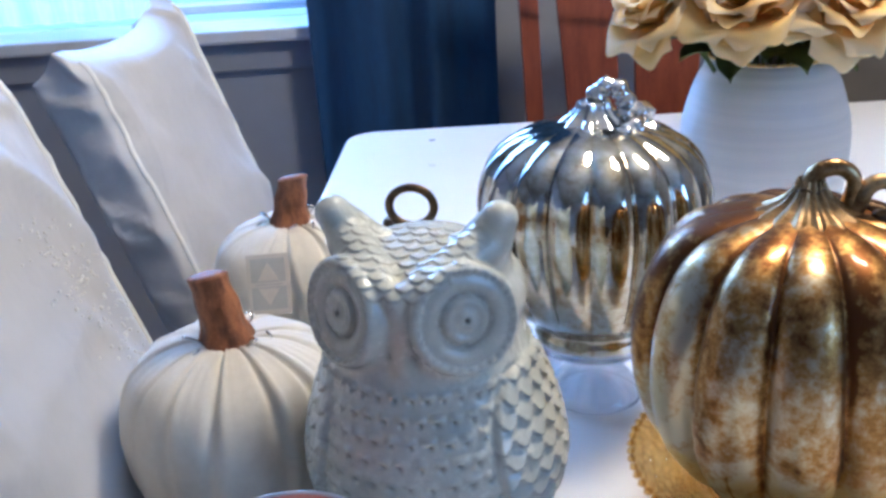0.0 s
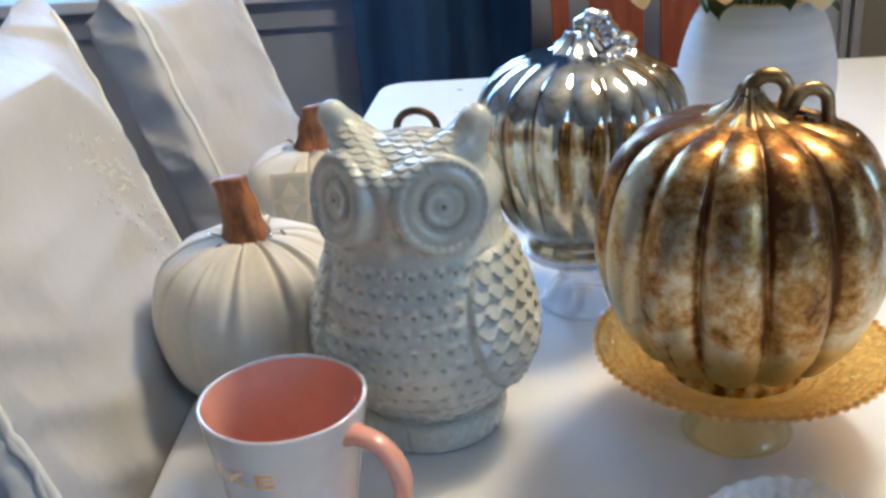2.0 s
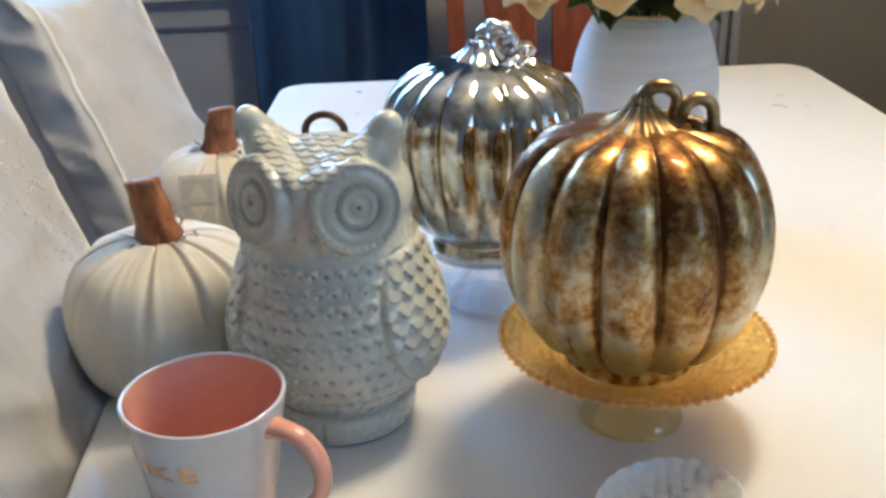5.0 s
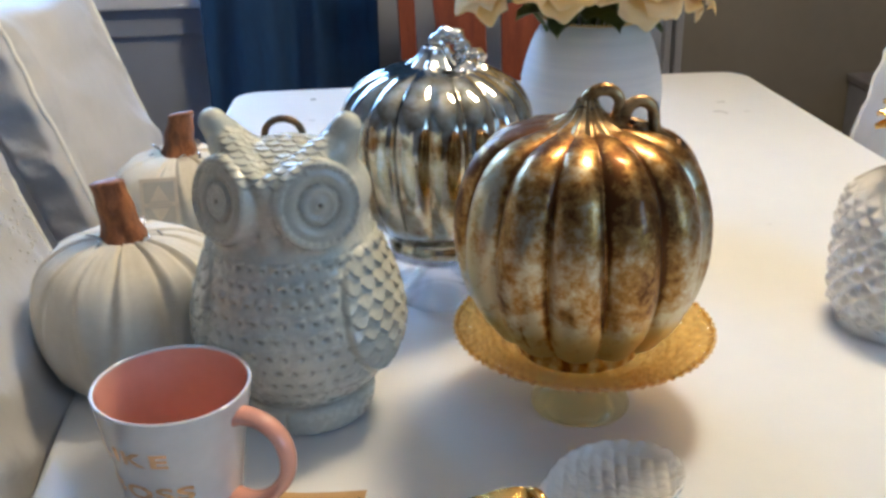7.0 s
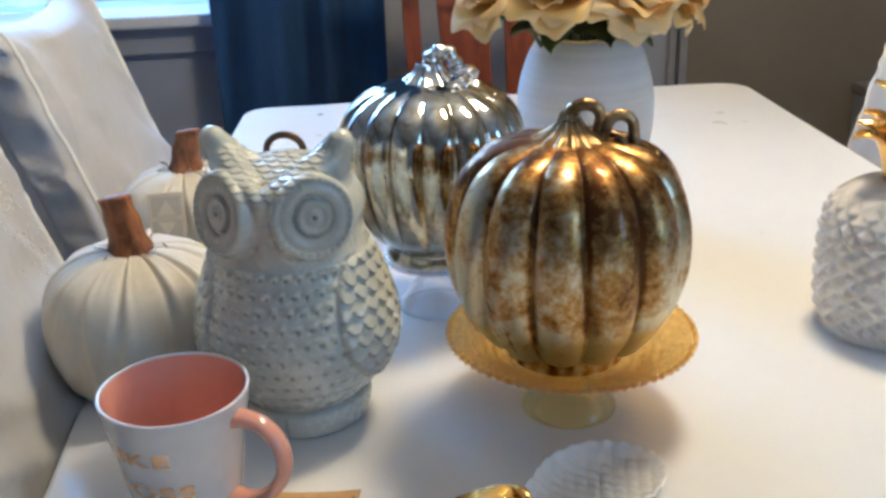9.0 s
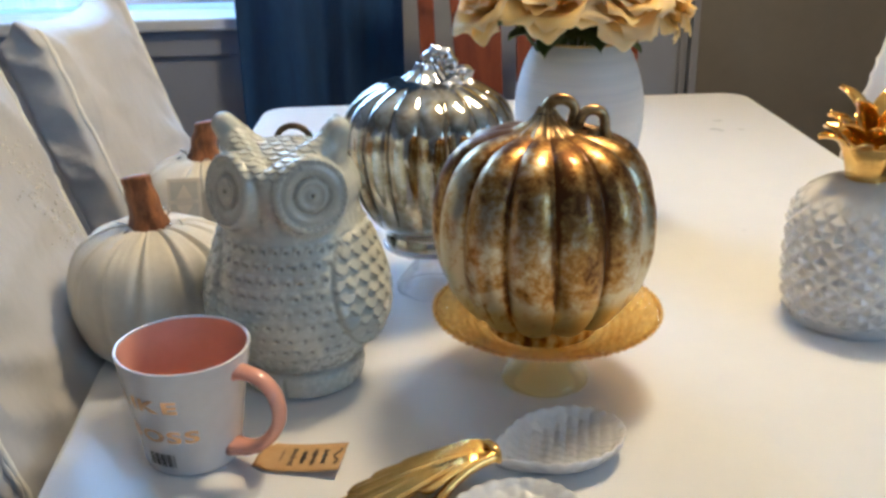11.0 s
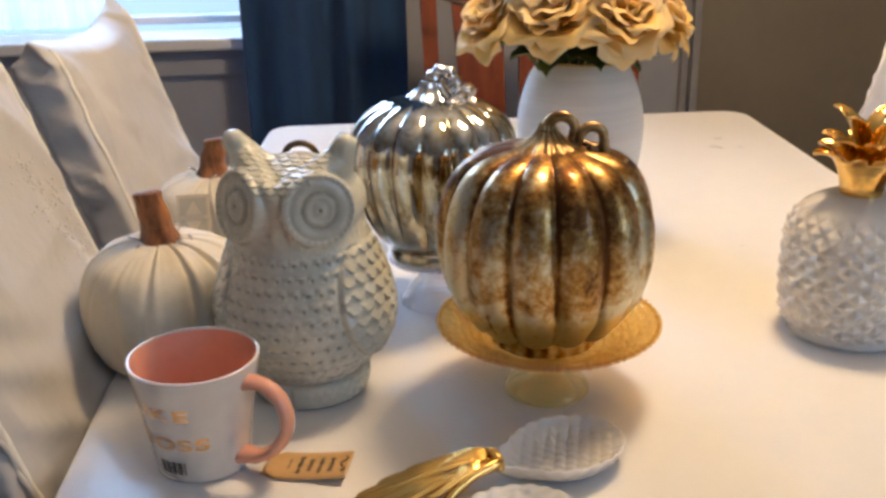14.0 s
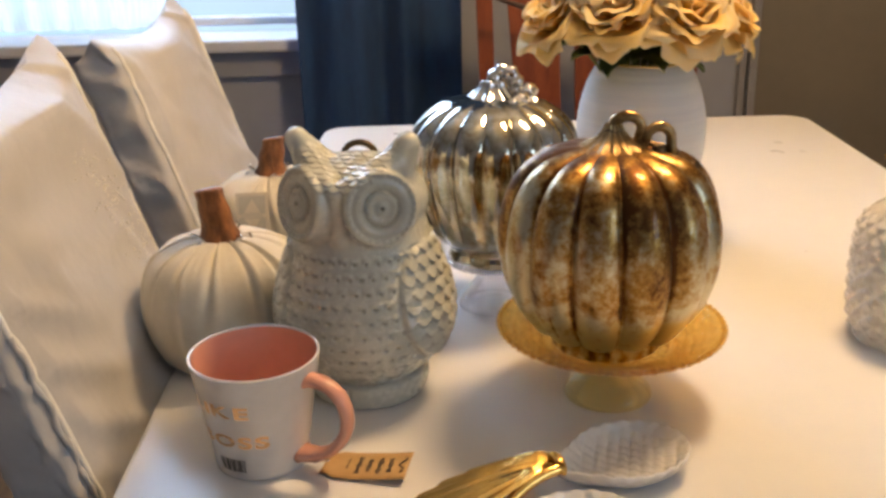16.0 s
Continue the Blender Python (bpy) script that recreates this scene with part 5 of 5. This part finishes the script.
def petal_mesh(name, ln, wd, cup, curl, seed, pale):
    """A cupped petal, its rim rolled outwards; pale lifts the whole of it towards cream."""
    rows2, tone = [], []
    for u in np.linspace(0, 1, 14):
        row = []
        wv = wd * math.sin(math.pi * (0.14 + 0.64 * u)) ** 0.7
        for v in np.linspace(-1, 1, 13):
            wave = 0.0018 * math.sin(v * 4.5 + seed * 3) * u * u + 0.0020 * noise.noise(Vector((u * 3, v * 2, seed)))
            roll = max(0, u - 0.70) / 0.30
            y = wv * v
            z = ln * u * (1 - 0.26 * abs(v) ** 3 * u) - curl * ln * 0.16 * roll ** 2
            x = cup * ln * 0.42 * math.sin(math.pi * 0.5 * u) - 0.55 * wd * v * v * (1 - 0.55 * u) + curl * ln * 0.26 * roll ** 1.5 + wave
            row.append((x, y, z))
            tone.append(pale + (1 - pale) * (0.15 + 0.7 * u ** 1.6 + 0.25 * roll * abs(v)))
        rows2.append(row)
    me = grid_mesh(name, rows2, False, attr=tone)
    me.materials.append(M_PETAL)
    return me


INNER = [petal_mesh("petal", 0.024, 0.0085 + 0.001 * k, 0.15, 0.25, k * 1.3, 0.05) for k in range(3)]
MIDDLE = [petal_mesh("petal", 0.028, 0.0150 + 0.001 * k, 0.45, 0.75, k * 1.7 + 5, 0.15) for k in range(4)]
OUTER = [petal_mesh("petal", 0.031, 0.0195 + 0.001 * k, 0.75, 1.15, k * 1.9 + 9, 0.42) for k in range(4)]

bq = thing("rose_bouquet", (VX - 0.012, VY - 0.004, TABLE + 0.250), "bunch of cream-yellow roses in a white vase", "flowers")


def rose(place, axis, size):
    head = new("rose")
    head.empty_display_size = 0.01
    head.parent = bq
    head.matrix_local = Matrix.Translation(place) @ Vector(axis).normalized().to_track_quat("Z", "X").to_matrix().to_4x4() @ Matrix.Scale(size, 4)
    a = random.uniform(0, 6.28)
    layers = ((INNER, 3, 0.0018, -4), (INNER, 4, 0.0045, 0), (MIDDLE, 4, 0.0075, 2), (MIDDLE, 5, 0.0105, 11), (MIDDLE, 5, 0.0125, 21), (OUTER, 5, 0.0135, 34), (OUTER, 5, 0.0125, 56))
    for layer, (pool, n, rad, open_deg) in enumerate(layers):
        for k in range(n):
            th = a + 2 * math.pi * k / n + random.uniform(-0.18, 0.18) + layer * 0.55
            ob = new("petal", random.choice(pool))
            ob.parent = head
            m = Matrix.Rotation(th, 4, "Z") @ Matrix.Translation((rad, 0, -0.002 * max(0, layer - 3))) @ Matrix.Rotation(radians(open_deg + random.uniform(-5, 6)), 4, "Y") @ Matrix.Rotation(random.uniform(-0.12, 0.12), 4, "X")
            ob.matrix_local = m @ Matrix.Scale(random.uniform(0.92, 1.08), 4)
    bm = bmesh.new()
    bmesh.ops.create_icosphere(bm, subdivisions=2, radius=0.010)
    ob = part("calyx", bm, M_LEAF, head)
    ob.location = (0, 0, -0.006)


# heads: bearing, reach, height, how far they lean outwards, size
HEADS = [(-162, 0.092, 0.010, 50, 1.28), (-116, 0.076, 0.022, 46, 1.38), (-66, 0.080, 0.016, 50, 1.40), (-18, 0.094, 0.006, 56, 1.25), (150, 0.085, 0.012, 50, 1.25), (105, 0.080, 0.012, 50, 1.25), (60, 0.080, 0.012, 50, 1.25), (20, 0.088, 0.012, 50, 1.25),
         (-138, 0.058, 0.050, 28, 1.30), (-88, 0.052, 0.054, 26, 1.38), (-40, 0.060, 0.048, 30, 1.30), (30, 0.050, 0.052, 25, 1.3), (100, 0.050, 0.052, 25, 1.3), (170, 0.052, 0.052, 25, 1.3), (0, 0.0, 0.070, 0, 1.3)]
for bearing, reach, high, lean, size in HEADS:
    cb, sb = math.cos(radians(bearing)), math.sin(radians(bearing))
    place = (reach * cb, reach * sb, high)
    rose(place, (cb * math.sin(radians(lean)), sb * math.sin(radians(lean)), math.cos(radians(lean))), size)
    line = [(place[0] * (0.12 + 0.88 * u * u), place[1] * (0.12 + 0.88 * u * u), -0.135 + (high + 0.130) * u) for u in np.linspace(0, 1, 7)]
    link_mesh("stem", tube("stem", line, 0.0022, 6), M_LEAF, bq)
leaf_rows = []
for u in np.linspace(0, 1, 11):
    leaf_rows.append([(0.060 * u, 0.019 * math.sin(math.pi * min(1, 0.06 + 0.94 * u)) ** 0.8 * v, 0.004 * abs(v) - 0.016 * u * u + 0.0012 * math.sin(u * 16) * abs(v)) for v in np.linspace(-1, 1, 9)])
leaf_me = grid_mesh("leaf", leaf_rows, False)
leaf_me.materials.append(M_LEAF)
for k, (deg, up, rr, z) in enumerate(((-150, 8, 0.028, 0.012), (-125, -10, 0.020, 0.014), (-100, 5, 0.020, 0.016), (-78, -5, 0.022, 0.016), (-58, 12, 0.022, 0.012), (-40, -8, 0.030, 0.014), (-172, 15, 0.030, 0.014), (-15, 10, 0.03, 0.012), (60, 5, 0.03, 0.012), (120, 5, 0.03, 0.012), (-112, 30, 0.012, 0.010), (-65, 32, 0.012, 0.010), (-90, 40, 0.010, 0.008))):
    ob = new("leaf", leaf_me)
    ob.parent = bq
    ob.matrix_local = Matrix.Rotation(radians(deg), 4, "Z") @ Matrix.Translation((rr, 0, z - 0.038)) @ Matrix.Rotation(radians(-up), 4, "Y") @ Matrix.Rotation(0.3 * math.sin(k * 2.1), 4, "X")

# small dark chip in the lacquer near the far end of the table
bm = bmesh.new()
bmesh.ops.create_circle(bm, cap_ends=True, segments=10, radius=0.0032)
for v in bm.verts:
    v.co.x *= 1.5
chip = part("lacquer_chip", bm, M_INK, table, "small dark chip in the lacquer", smooth=False)
chip.location = (0.045, 1.467, TABLE + 0.0006)

# ---- floor boards ----
board = box_bm(-0.5, 0.5, -0.0575, 0.0575, -0.006, 0.0, 0.0012)
board_me = bpy.data.meshes.new("board")
board.to_mesh(board_me)
board.free()
board_me.materials.append(M_FLOOR)
random.seed(7)
for i in range(40):
    y = Y0 + 0.064 + 0.117 * i
    if y > Y1 - 0.06:
        break
    x = X0 - random.uniform(0.1, 0.85)
    while x < X1 - 0.05:
        a, b = max(x, X0 + 0.004), min(x + 1.0, X1 - 0.004)
        ob = new("board", board_me)
        ob.parent = floor
        ob.location = ((a + b) / 2, y, 0)
        ob.scale.x = b - a
        x += 1.003
